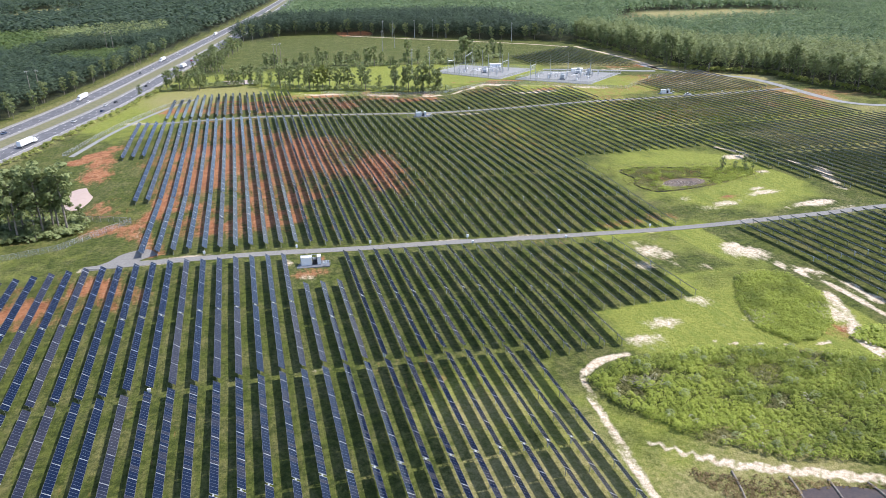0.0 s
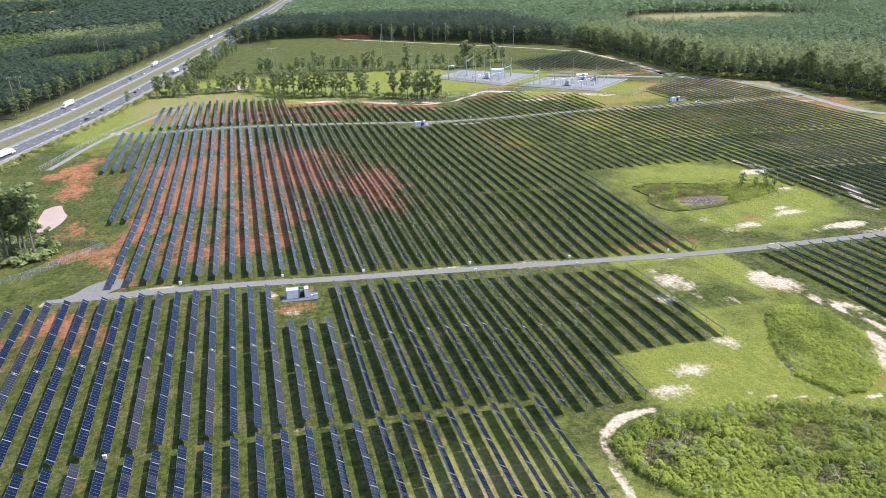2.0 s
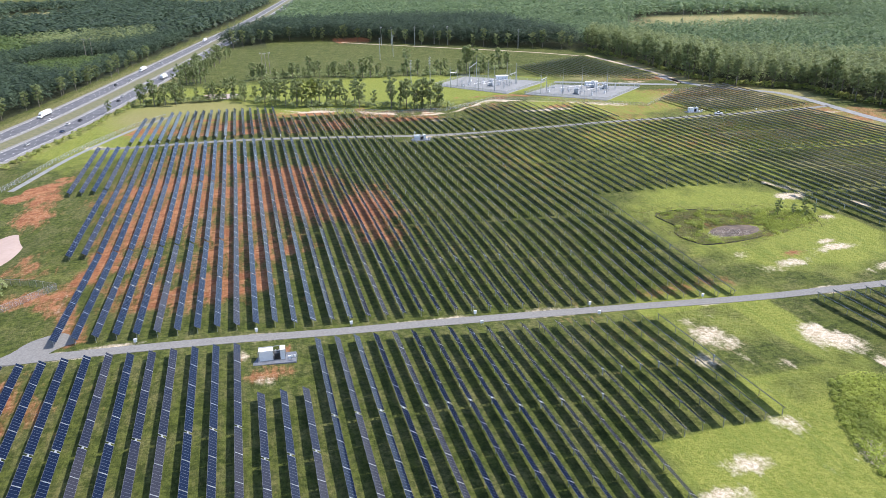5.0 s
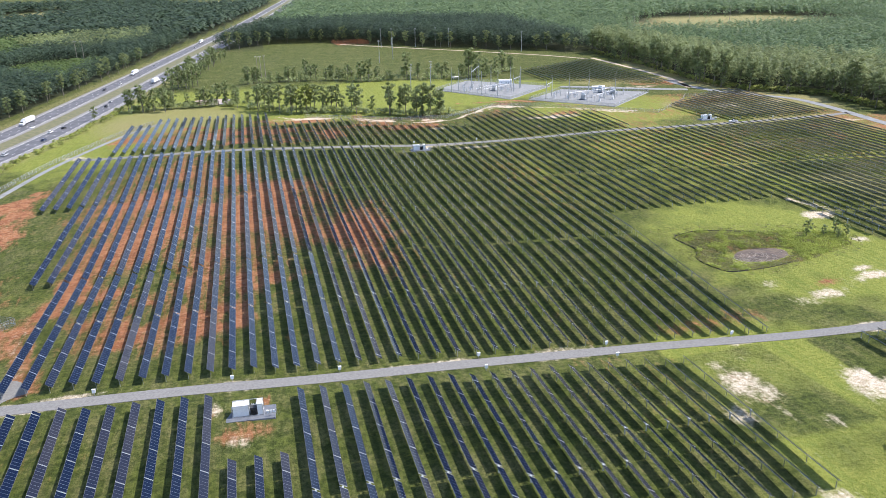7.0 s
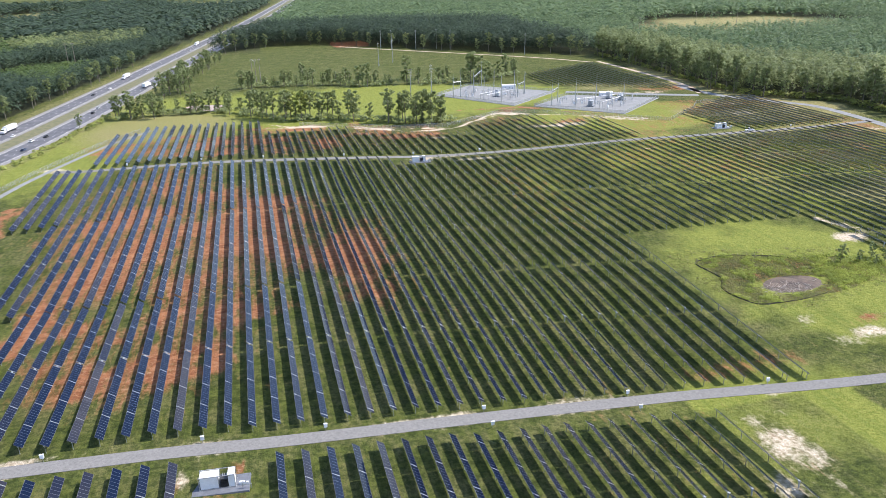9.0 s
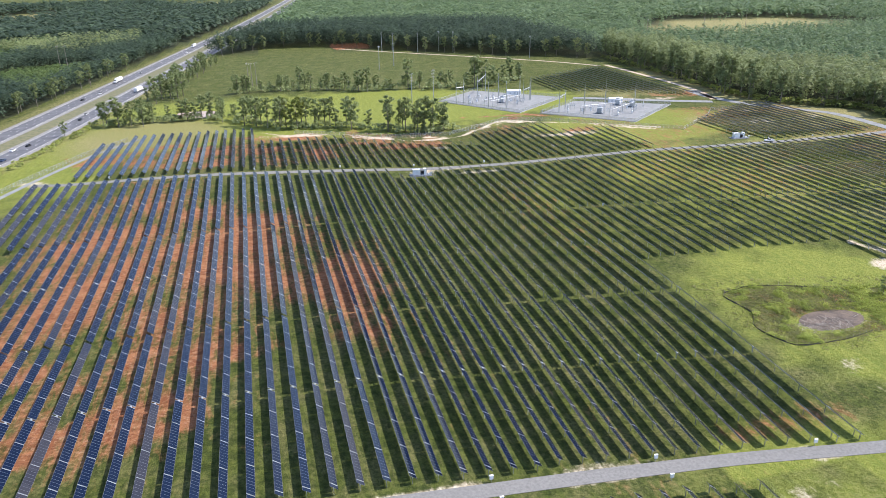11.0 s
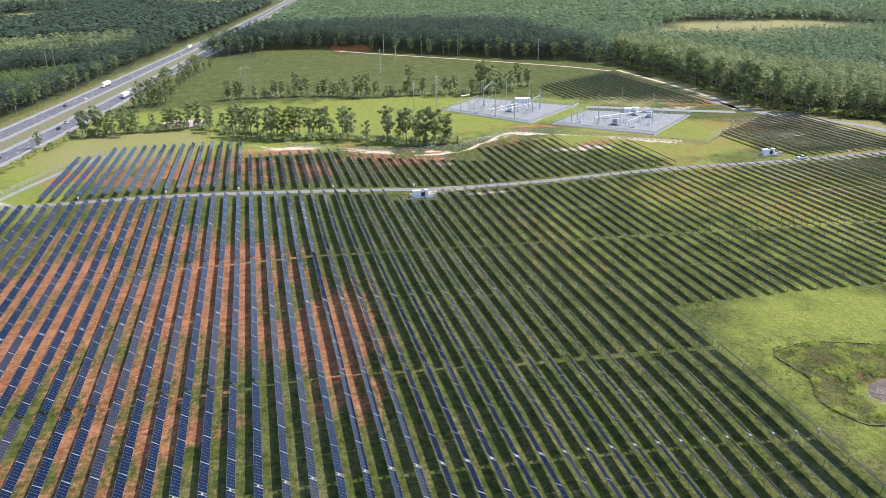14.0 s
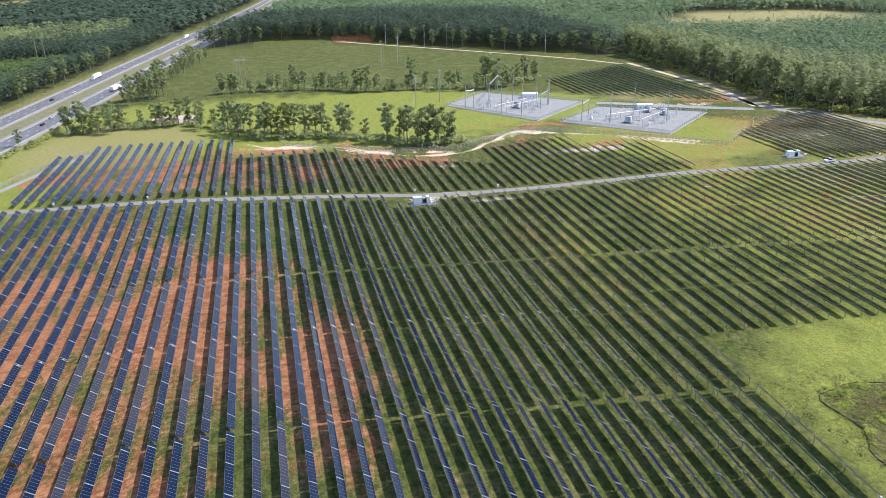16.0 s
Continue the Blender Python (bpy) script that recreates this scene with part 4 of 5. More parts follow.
# ---------------- inverter stations ----------------
def inverter_station(x, y, turn, label="white inverter and transformer skid on a grey gravel pad"):
    root = tagged(new("inverter_station"), label, "inverter station", "inverter stations")
    root.matrix_basis = pose(x, y, gz(x, y), 0, 0, turn)
    b = Build().box((0, 0, 0.02), (11.5, 5.6, 0.4), 0, None, 0.985)
    b.part("gravel_pad", M["concrete"], root, "blue-grey gravel pad")
    body = Build().box((-2.2, 0.1, 1.72), (3.6, 2.3, 2.6)).box((-2.2, 0.1, 3.05), (3.75, 2.45, 0.12)).part("cabinet", M["white"], root)
    for i in range(4):
        Build().box((-3.45 + i * 0.85, -1.06, 1.75), (0.76, 0.05, 2.3)).part("cabinet_door", M["white"], body)
    skid = Build()
    for px in (-4.2, -0.3, 2.9):
        for py in (-1.15, 1.4):
            skid.box((px, py, 1.7), (0.12, 0.12, 3.1))
    for py in (-1.15, 1.4):
        skid.box((-0.65, py, 3.25), (7.2, 0.12, 0.12)).box((-0.65, py, 0.32), (7.4, 0.2, 0.22))
    skid.part("skid_frame", M["steel"], root)
    tank = Build().box((0.75, 0.1, 1.2), (1.5, 1.6, 1.7)).box((0.75, 0.1, 2.12), (1.7, 1.8, 0.14)).part("transformer_tank", M["dark"], root, "dark oil transformer tank")
    for i in range(7):
        Build().box((0.15 + i * 0.2, -0.95, 1.2), (0.05, 0.5, 1.4)).part("cooling_fin", M["dark"], tank)
    for i in range(3):
        Build().tube((0.35 + i * 0.4, 0.4, 2.15), (0.35 + i * 0.4, 0.4, 2.75), 0.09, 0.06, 8).part("bushing", M["porcelain"], tank)
    Build().box((2.2, 0.1, 1.8), (1.2, 2.2, 2.9)).box((2.2, 0.1, 3.3), (1.3, 2.3, 0.1)).part("switchgear", M["white"], root)
    rack = Build()
    for px in (4.4, 6.1):
        rack.box((px, -1.9, 1.0), (0.1, 0.1, 1.9))
    rack.box((5.25, -1.9, 1.9), (1.9, 0.1, 0.1)).box((5.25, -1.9, 1.0), (1.9, 0.08, 0.08))
    r = rack.part("meter_rack", M["steel"], root)
    for px in (4.75, 5.45):
        Build().box((px, -2.02, 1.5), (0.5, 0.22, 0.65)).part("meter_box", M["white"], r)
    Build().box((4.2, -0.6, 0.55), (1.1, 0.5, 0.7)).part("auxiliary_box", M["white"], root)
    return root


inverter_station(16.0, 237.2, -4.5)
inverter_station(115.5, 480.5, -4.0)
inverter_station(318.5, 502.5, -2.0)


def combiner(x, y):
    root = tagged(new("combiner_box"), "small white electrical box on a post", "electrical box", "boxes at the row ends")
    root.matrix_basis = pose(x, y, gz(x, y))
    Build().box((0, 0, 0.5), (0.12, 0.12, 1.6)).part("box_post", M["steel"], root)
    Build().box((0, -0.1, 1.35), (0.8, 0.35, 0.95)).box((0, -0.12, 1.85), (0.9, 0.45, 0.06)).part("box_body", M["white"], root)
    return root


boxes = [(0.8 + PITCH * k, y_on(ROAD_NEAR, 0.8 + PITCH * k) + 2.5) for k in (-4, 2, 7, 14, 21, 28)]
boxes += [(0.8 + PITCH * k, y_on(ROAD_NEAR, 0.8 + PITCH * k) - 4.2) for k in (14, 21)]
boxes += [(0.8 + PITCH * k, y_on(ROAD_FAR, 0.8 + PITCH * k) + 3.6) for k in (-7, 0, 6, 14, 21, 28, 66)]
boxes += [(0.8 + PITCH * k, 333.0) for k in (-6, 1, 10)] + [(0.8 + PITCH * k, 168.2) for k in (-6, 5)] + [(0.8 + PITCH * k, 410.0 - 0.1 * k) for k in (17, 26, 33)]
for x, y in boxes:
    combiner(x, y)


# ---------------- substation ----------------
def gravel_yard(name, pts, lift, label):
    b = Build()
    top = [(x, y, gz(x, y) + lift) for x, y in pts]
    n = len(pts)
    cx, cy = sum(p[0] for p in pts) / n, sum(p[1] for p in pts) / n
    low = [(cx + (x - cx) * 1.04, cy + (y - cy) * 1.04, gz(x, y) - 0.6) for x, y in pts]
    b.add(top + low, [tuple(range(n))[::-1]] + [(i, (i + 1) % n, n + (i + 1) % n, n + i) for i in range(n)])
    return tagged(b.part(name, M["pale_gravel"]), label, "gravel yard", kind="structure")


YARD_A = [(177, 682), (217, 722), (275, 667), (221, 619)]
YARD_B = [(234, 612), (277, 648), (338, 612), (283, 564)]
gravel_yard("yard_1", YARD_A, 0.35, "pale grey gravel yard of the substation")
gravel_yard("yard_2", YARD_B, 0.35, "second pale grey gravel yard of the substation")


def fence(pts, tall=2.4, gap=3.0, label="grey chain-link fence on steel posts"):
    root = tagged(new("fence"), label, "fence")
    first = None
    line = []
    for (ax, ay), (bx, by) in zip(pts[:-1], pts[1:]):
        n = max(1, int(math.hypot(bx - ax, by - ay) / gap))
        line += [(ax + (bx - ax) * i / n, ay + (by - ay) * i / n) for i in range(n)]
    line.append(pts[-1])
    for x, y in line:
        if first is None:
            first = Build().tube((0, 0, -0.4), (0, 0, tall), 0.05, n=5).part("fence_post", M["steel"], root)
            ob = first
        else:
            ob = new("fence_post", first.data)
            ob.parent = root
        ob.location = (x, y, gz(x, y))
    wire, rail = Build(), Build()
    for (ax, ay), (bx, by) in zip(line[:-1], line[1:]):
        za, zb = gz(ax, ay), gz(bx, by)
        wire.add([(ax, ay, za + 0.05), (bx, by, zb + 0.05), (bx, by, zb + tall - 0.05), (ax, ay, za + tall - 0.05)], [(0, 1, 2, 3)])
        rail.tube((ax, ay, za + tall), (bx, by, zb + tall), 0.035, n=4, caps=False)
    wire.part("wire_mesh", M["wire"], root)
    rail.part("top_rail", M["steel"], root)
    return root


fence([(p[0], p[1]) for p in YARD_A] + [YARD_A[0]], gap=4)
fence([(p[0], p[1]) for p in YARD_B] + [YARD_B[0]], gap=4)
fence([(60, 600), (120, 568), (154, 565), (200, 596), (228, 587), (268, 558), (300, 533), (338, 564), (352, 582), (378, 582)])
fence([(-130, 268), (-94, 277), (-75, 281), (-63, 294), (-52, 306), (-62, 313), (-72, 318)])
fence([(-104, 440), (-92, 486), (-83, 514), (-61, 578), (-42, 613)])


def steel_pole(x, y, tall, arms=0, label="tall tapered grey steel power pole", mat="steel"):
    root = tagged(new("power_pole"), label, "pole", "power poles")
    root.matrix_basis = pose(x, y, gz(x, y), 0, 0, 35)
    Build().tube((0, 0, -0.5), (0, 0, tall), 0.38, 0.16, 8).part("shaft", M[mat], root)
    for i in range(arms):
        z = tall - 1.2 - 2.4 * i
        a = Build().tube((-1.7, 0, z + 0.35), (0, 0, z), 0.08, 0.12, 5).tube((1.7, 0, z + 0.35), (0, 0, z), 0.08, 0.12, 5)
        arm = a.part("cross_arm", M["steel"], root)
        for sx in (-1.6, 1.6):
            Build().tube((sx, 0, z + 0.3), (sx, 0, z - 0.9), 0.09, 0.07, 6).part("insulator", M["porcelain"], arm)
    return root


for x, y in ((156, 684), (177, 699)):
    steel_pole(x, y, 23, 3, "tall grey steel power pole with three cross arms")
for x, y in ((34, 816), (37, 813), (41, 816)):
    steel_pole(x, y, 21, 1, "slim weathered wooden power pole", "wood")
for x, y in ((195, 1031), (208, 1027), (237, 1017), (264, 1019), (278, 1004), (344, 917)):
    steel_pole(x, y, 24, 1, "distant slim power pole by the meadow")
for x, y in ((-164, 640), (-158, 642), (-160, 1000), (-153, 1001), (569, 1055), (710, 1134), (812, 1173)):
    steel_pole(x, y, 26, 1, "weathered wooden power pole standing over the forest", "wood")
for x, y in ((165, 880), (185, 905)):
    steel_pole(x, y, 24, 1, "slim grey power pole in the meadow")
for x, y, h in ((225, 678, 20), (206, 646, 19), (217, 637, 20), (262, 600, 21), (287, 617, 21), (298, 594, 21), (241, 673, 18), (247, 665, 18)):
    steel_pole(x, y, h, 0, "slim lightning mast in the substation yard")


def gantry(a, b, tall):
    root = tagged(new("line_gantry"), "grey steel gantry with two masts and a cross beam", "gantry", "substation gantries")
    (ax, ay), (bx, by) = a, b
    cx, cy = (ax + bx) / 2, (ay + by) / 2
    root.matrix_basis = pose(cx, cy, gz(cx, cy) + 0.3)
    for x, y in (a, b):
        Build().tube((x - cx, y - cy, -0.4), (x - cx, y - cy, tall), 0.35, 0.22, 8).tube((x - cx, y - cy, tall), (x - cx, y - cy, tall + 5), 0.08, 0.03, 5).part("mast", M["steel"], root)
    beam = Build().tube((ax - cx, ay - cy, tall - 3), (bx - cx, by - cy, tall - 3), 0.3, 0.3, 6).part("cross_beam", M["steel"], root)
    for t in (0.25, 0.5, 0.75):
        x, y = ax + (bx - ax) * t - cx, ay + (by - ay) * t - cy
        Build().tube((x, y, tall - 3.2), (x, y, tall - 4.8), 0.12, 0.12, 6).part("insulator_string", M["porcelain"], beam)
    return root


gantry((187, 667), (194, 670), 15)
gantry((209, 683), (227, 718), 16)
gantry((247, 609), (257, 621), 14)
gantry((236, 652), (246, 664), 13)


def transformer(x, y, turn, mat="grey"):
    root = tagged(new("power_transformer"), "grey power transformer with radiators and bushings", "transformer", "substation transformers")
    root.matrix_basis = pose(x, y, gz(x, y) + 0.35, 0, 0, turn)
    Build().box((0, 0, 0.25), (5.4, 4.4, 0.5)).part("plinth", M["concrete"], root)
    tank = Build().box((0, 0, 2.2), (3.6, 2.2, 3.4)).box((0, 0, 4.0), (3.8, 2.4, 0.25)).part("tank", M[mat], root)
    for side in (-1, 1):
        for i in range(5):
            Build().box((-1.4 + i * 0.7, side * 1.6, 2.3), (0.4, 0.9, 2.6)).part("radiator", M[mat], tank)
    for i in range(3):
        Build().tube((-1.0 + i, 0.3, 4.1), (-1.2 + i * 1.2, 0.5, 6.2), 0.16, 0.08, 8).part("bushing", M["porcelain"], tank)
    Build().tube((-1.6, -0.9, 4.9), (1.2, -0.9, 4.9), 0.4, 0.4, 10).part("oil_conservator", M[mat], root)
    return root


for x, y, a in ((273, 597, -40), (300, 622, -40), (222, 660, -40), (306, 612, -40)):
    transformer(x, y, a)


def breaker(x, y, turn, kind=0):
    """A bus support or a breaker: steel legs with three porcelain columns."""
    root = tagged(new("circuit_breaker"), "white three-phase breaker on a steel frame", "breaker", "substation breakers")
    root.matrix_basis = pose(x, y, gz(x, y) + 0.33, 0, 0, turn)
    f = Build()
    for sx in (-1.6, 1.6):
        f.box((sx, 0, 1.2), (0.2, 0.2, 2.4))
    f.box((0, 0, 2.45), (4.2, 0.35, 0.3))
    f.part("support_frame", M["steel"], root)
    if kind:
        Build().box((0, -0.5, 1.3), (1.2, 0.8, 1.6)).part("control_box", M["white"], root)
    for i in (-1.5, 0, 1.5):
        Build().tube((i, 0, 2.5), (i, 0, 4.2), 0.2, 0.14, 8).tube((i, 0, 4.2), (i, 0, 4.5), 0.26, 0.2, 8).part("porcelain_column", M["porcelain"], root)
    return root


for i, (x, y) in enumerate(((204, 668), (209, 662), (214, 670), (212, 688), (218, 655), (224, 652), (229, 660), (234, 664), (238, 658), (220, 676), (228, 670), (200, 675), (197, 662), (228, 644), (232, 650),
                            (255, 612), (262, 619), (268, 611), (271, 607), (280, 604), (285, 589), (281, 586), (290, 611), (292, 600), (299, 606), (302, 598), (276, 592), (294, 590), (309, 620), (312, 606), (264, 606))):
    breaker(x, y, 50 if i % 2 else -40, i % 3 == 0)
bus = tagged(new("bus_bar"), "long white tubular bus on short posts", "bus bar")
for (ax, ay), (bx, by) in (((203, 650), (232, 668)), ((208, 645), (238, 663)), ((262, 604), (300, 612)), ((276, 586), (304, 606))):
    Build().tube((ax, ay, gz(ax, ay) + 4.9), (bx, by, gz(bx, by) + 4.9), 0.14, 0.14, 6).part("bus_tube", M["white"], bus)
    for t in (0.05, 0.5, 0.95):
        x, y = ax + (bx - ax) * t, ay + (by - ay) * t
        Build().tube((x, y, gz(x, y)), (x, y, gz(x, y) + 4.9), 0.12, 0.1, 6).part("bus_post", M["steel"], bus)


def control_house(x, y, turn, size, label):
    root = tagged(new("control_house"), label, "control building")
    root.matrix_basis = pose(x, y, gz(x, y) + 0.3, 0, 0, turn)
    a, b, h = size
    Build().box((0, 0, h / 2), (a, b, h)).part("wall", M["white"], root)
    r = Build()
    r.add([(-a / 2 - .3, -b / 2 - .3, h), (a / 2 + .3, -b / 2 - .3, h), (a / 2 + .3, b / 2 + .3, h), (-a / 2 - .3, b / 2 + .3, h), (-a / 2 - .3, 0, h + .7), (a / 2 + .3, 0, h + .7)],
          [(0, 1, 5, 4), (2, 3, 4, 5), (0, 4, 3), (1, 2, 5), (3, 2, 1, 0)])
    r.part("roof", M["white"], root)
    Build().box((a / 4, -b / 2 - 0.03, 1.05), (1.0, 0.08, 2.1)).part("door", M["grey"], root)
    for sx in (-0.3, 0.05):
        Build().box((a * sx, -b / 2 - 0.25, 1.6), (0.9, 0.5, 1.1)).part("air_conditioner", M["grey"], root)
    return root


control_house(243, 692, -12, (11, 4.5, 3.4), "small white control building in the substation")
control_house(303, 632, -12, (10, 3.5, 3.2), "low white switch house in the second yard")


# ---------------- ponds and marsh ----------------
def patch(name, pts, lift, mat, label, cat, seed=3):
    line = smooth_line(pts + [pts[0]], 2.0)[:-1]
    cx, cy = sum(p[0] for p in line) / len(line), sum(p[1] for p in line) / len(line)
    z = lift + gz(cx, cy)
    n = len(line)
    b = Build()
    b.add([(x, y, z) for x, y in line] + [(cx + (x - cx) * 1.05, cy + (y - cy) * 1.05, z - 0.7) for x, y in line],
          [tuple(range(n))] + [(i, n + i, n + (i + 1) % n, (i + 1) % n) for i in range(n)])
    return tagged(b.part(name, mat), label, cat, kind="structure")


patch("water_1", [(-84, 341), (-74, 341), (-69, 346), (-74, 356), (-79, 368), (-82, 380), (-84, 394), (-89, 394), (-88, 372), (-87, 352)], 0.55, M["water"], "muddy pink-brown pond beside the trees", "pond")
patch("water_2", [(-18, 682), (7, 677), (9, 697), (-6, 702), (-18, 700)], 0.12, M["water"], "small pale pond behind the tree row", "pond")
patch("apron_1", [(-61, 253), (-54, 258), (-50, 264), (-42, 267), (-37, 259), (-36, 251), (-50, 251.5)], 0.07, M["gravel"], "grey gravel apron at the end of the service road", "gravel")
patch("mud_1", [(184, 297), (190, 300), (199, 301), (214, 299), (219, 294), (212, 286), (197, 283), (184, 286)], 0.42, M["mud"], "brown mud flat in the drained pond", "mud")


def clumps(name, pts, tall, wide, quads, size, mat, label, cat, seed):
    rng = np.random.RandomState(seed)
    v = crowns(rng, pts, tall, wide, quads, size)
    return tagged(new(name, fill_mesh(name, v, np.arange(len(v)).reshape(-1, 3), mat)), label, cat, kind="stuff")


MARSH = [(76, 143), (88, 149), (113, 149), (136, 143), (156, 130), (175, 105), (170, 82), (140, 87), (121, 95), (103, 102), (90, 112), (82, 124), (77, 134)]
BASIN = [(148, 182), (153, 188), (162, 189), (170, 184), (170, 167), (159, 151), (148, 145), (141, 145), (137, 155), (140, 168)]
BASIN_B = [(157, 143), (166, 147), (174, 143), (172, 132), (162, 132)]
rng = np.random.RandomState(21)
thick = scatter(rng, MARSH, 1.25)
thin = value_noise(thick[:, 0], thick[:, 1], 7.0, 8) * 0.6 + value_noise(thick[:, 0], thick[:, 1], 2.6, 9) * 0.4
low, thick = thick[thin < 0.33], thick[thin >= 0.33]
clumps("marsh_weeds", low, 0.7, 0.8, 22, 0.16, M["weed"], "low olive and brown weeds between the marsh shrubs", "weeds", 14)
clumps("marsh_shrubs", thick, 2.0, 0.85, 60, 0.13, M["shrub"], "thick yellow-green marsh shrubs and weeds", "shrubs", 1)
clumps("basin_weeds", scatter(rng, BASIN, 1.0), 1.3, 0.85, 46, 0.13, M["shrub"], "dense green weeds filling a basin", "weeds", 2)
clumps("basin_weeds", scatter(rng, BASIN_B, 1.5), 1.3, 0.9, 18, 0.35, M["shrub"], "low green weeds in a small basin", "weeds", 3)
MUD = [(187, 296), (191, 298), (199, 299), (212, 297), (215, 293), (210, 288), (197, 285), (187, 287)]
bed = scatter(rng, POND, 0.9)
bed = bed[~inside(bed[:, 0], bed[:, 1], MUD)]
green = (value_noise(bed[:, 0], bed[:, 1], 3.2, 31) > 0.58) | ((bed[:, 0] > 216) & (value_noise(bed[:, 0], bed[:, 1], 2.5, 32) > 0.3))
clumps("pond_weeds", bed[~green], 0.4, 0.8, 18, 0.12, M["weed"], "low olive weeds on the bed of the drained pond", "weeds", 4)
clumps("pond_reeds", bed[green], 1.0, 0.75, 34, 0.12, M["shrub"], "bright green reed mounds in the drained pond", "reeds", 15)
bank = scatter(rng, [(168, 322), (172, 288), (184, 276), (200, 277), (240, 284), (249, 300), (232, 314), (200, 322), (180, 325)], 2.0)
bank = bank[~inside(bank[:, 0], bank[:, 1], POND) & (rng.rand(len(bank)) < 0.5)]
clumps("bank_grass", bank, 0.3, 1.2, 16, 0.16, M["weed"], "rough olive grass on the pond bank", "grass", 16)
clumps("verge_bushes", np.array([(x + rng.normal() * 2.0, y + rng.normal() * 2, 0.0) for x, y in beside(33, 430, 700, 3)]), 2.6, 1.6, 24, 0.5, M["leaf_bright"], "bushes along the highway verge", "bushes", 5)
under = [(x + rng.normal() * 4, y + rng.normal() * 3, 0.3) for x in range(-64, 160, 2) for y in [float(np.interp(x, (-64, 8, 50, 100, 135, 160), (664, 672, 622, 604, 577, 577)))] * 2]
clumps("undergrowth", np.array(under), 4.2, 2.0, 26, 0.6, M["leaf"], "dark green undergrowth below the tree row", "bushes", 6)
stand = scatter(rng, [(-116, 298), (-74, 297), (-68, 306), (-72, 318), (-84, 326), (-112, 326)], 2.2)
clumps("undergrowth", stand, 3.0, 1.6, 24, 0.5, M["leaf"], "dark undergrowth below the pond trees", "bushes", 7)
hedge = [(x + rng.normal() * 3, y + rng.normal() * 4, 0.0) for x in range(20, 282, 2) for y in [float(np.interp(x, (20, 60, 100, 130, 170, 225, 282), (774, 780, 770, 752, 752, 738, 770)))]]
clumps("hedge", np.array(hedge), 5.0, 2.4, 22, 0.7, M["leaf"], "dark hedge across the meadow", "hedge", 8)
edge = [(x + rng.normal() * 2, y + rng.normal() * 2, 0.0) for a, b in zip(R_EDGE[:-1], R_EDGE[1:]) for t in np.arange(0, 1, 0.04) for x, y in [(a[0] + (b[0] - a[0]) * t - 3, a[1] + (b[1] - a[1]) * t - 3)]]
clumps("wood_edge_bushes", np.array(edge), 4.5, 2.6, 24, 0.7, M["leaf_bright"], "bright bushes along the wood edge", "bushes", 9)

# young trees by the drained pond, and dead branches on the mud
for x, y, s in ((227, 301, .42), (233, 299, .30), (239, 300, .38), (236, 295, .26), (241, 296, .30)):
    plant(2, x, y, s, x * 37 % 360)
sticks = Build()
for i in range(170):
    x, y, a, l = 196 + rng.normal() * 6, 289.5 + rng.normal() * 2.6, rng.rand() * 6.3, 0.8 + rng.rand() * 3
    z = gz(200, 294) + 0.46
    sticks.tube((x, y, z), (x + math.cos(a) * l, y + math.sin(a) * l, z + rng.rand() * 0.7), 0.07, 0.03, 4)
tagged(sticks.part("dead_branches", M["bleached"]), "bleached dead branches on the mud flat", "branches", kind="stuff")
sticks = Build()
for i in range(50):
    x, y, a, l = 89 + rng.normal() * 2.2, 137 + rng.normal() * 1.6, rng.rand() * 6.3, 0.8 + rng.rand() * 2
    z = gz(x, y) + 1.2 + rng.rand() * 1.2
    sticks.tube((x, y, z - 1), (x + math.cos(a) * l, y + math.sin(a) * l, z + rng.rand() * 0.7), 0.07, 0.03, 4)
tagged(sticks.part("brush_pile", M["bleached"]), "pale pile of dead brush in the marsh", "brush pile", kind="stuff")
tall_ones = scatter(rng, MARSH, 6.5)
clumps("marsh_bushes", tall_ones[rng.rand(len(tall_ones)) < 0.6], 2.8, 1.2, 90, 0.15, M["leaf"], "darker bushes standing in the marsh", "bushes", 11)
tall_ones = scatter(rng, MARSH, 5.0)
clumps("flowering_weeds", tall_ones[rng.rand(len(tall_ones)) < 0.4], 2.1, 0.7, 34, 0.13, M["flower"], "pale flowering weeds in the marsh", "weeds", 12)
patch("water_3", [(98, 93), (106, 92), (114, 88.5), (124, 85), (124, 78), (108, 80), (96, 86)], 0.1, M["murk"], "dark shallow water in the ditch", "pond")
reed = scatter(rng, [(80, 106), (95, 98), (118, 88), (150, 78), (150, 66), (100, 76), (84, 90)], 1.1)
reed = reed[~inside(reed[:, 0], reed[:, 1], [(98, 93), (106, 92), (114, 88.5), (124, 85), (124, 78), (108, 80), (96, 86)])]
clumps("ditch_weeds", reed[rng.rand(len(reed)) < 0.8], 0.5, 0.8, 20, 0.15, M["rust"], "rusty brown weeds along the ditch", "weeds", 13)
for (ax, ay), (bx, by) in (((89, 102), (86, 93)), ((99, 97), (97, 90)), ((106, 94), (104, 87)), ((113, 91), (113, 84)), ((121, 88), (121, 81))):
    check = Build().tube((ax, ay, gz(ax, ay) + 0.2), ((ax + bx) / 2 + 0.15, (ay + by) / 2, gz(ax, ay) + 0.26), 0.24, 0.26, 8).tube(((ax + bx) / 2 + 0.15, (ay + by) / 2, gz(ax, ay) + 0.26), (bx, by, gz(bx, by) + 0.2), 0.26, 0.22, 8)
    tagged(check.part("straw_wattle", M["bark"]), "long brown straw wattle laid across the ditch", "wattle", "wattles across the ditch")
silt = tagged(new("silt_fence"), "sagging black silt fence on stakes", "silt fence")
cloth = Build()
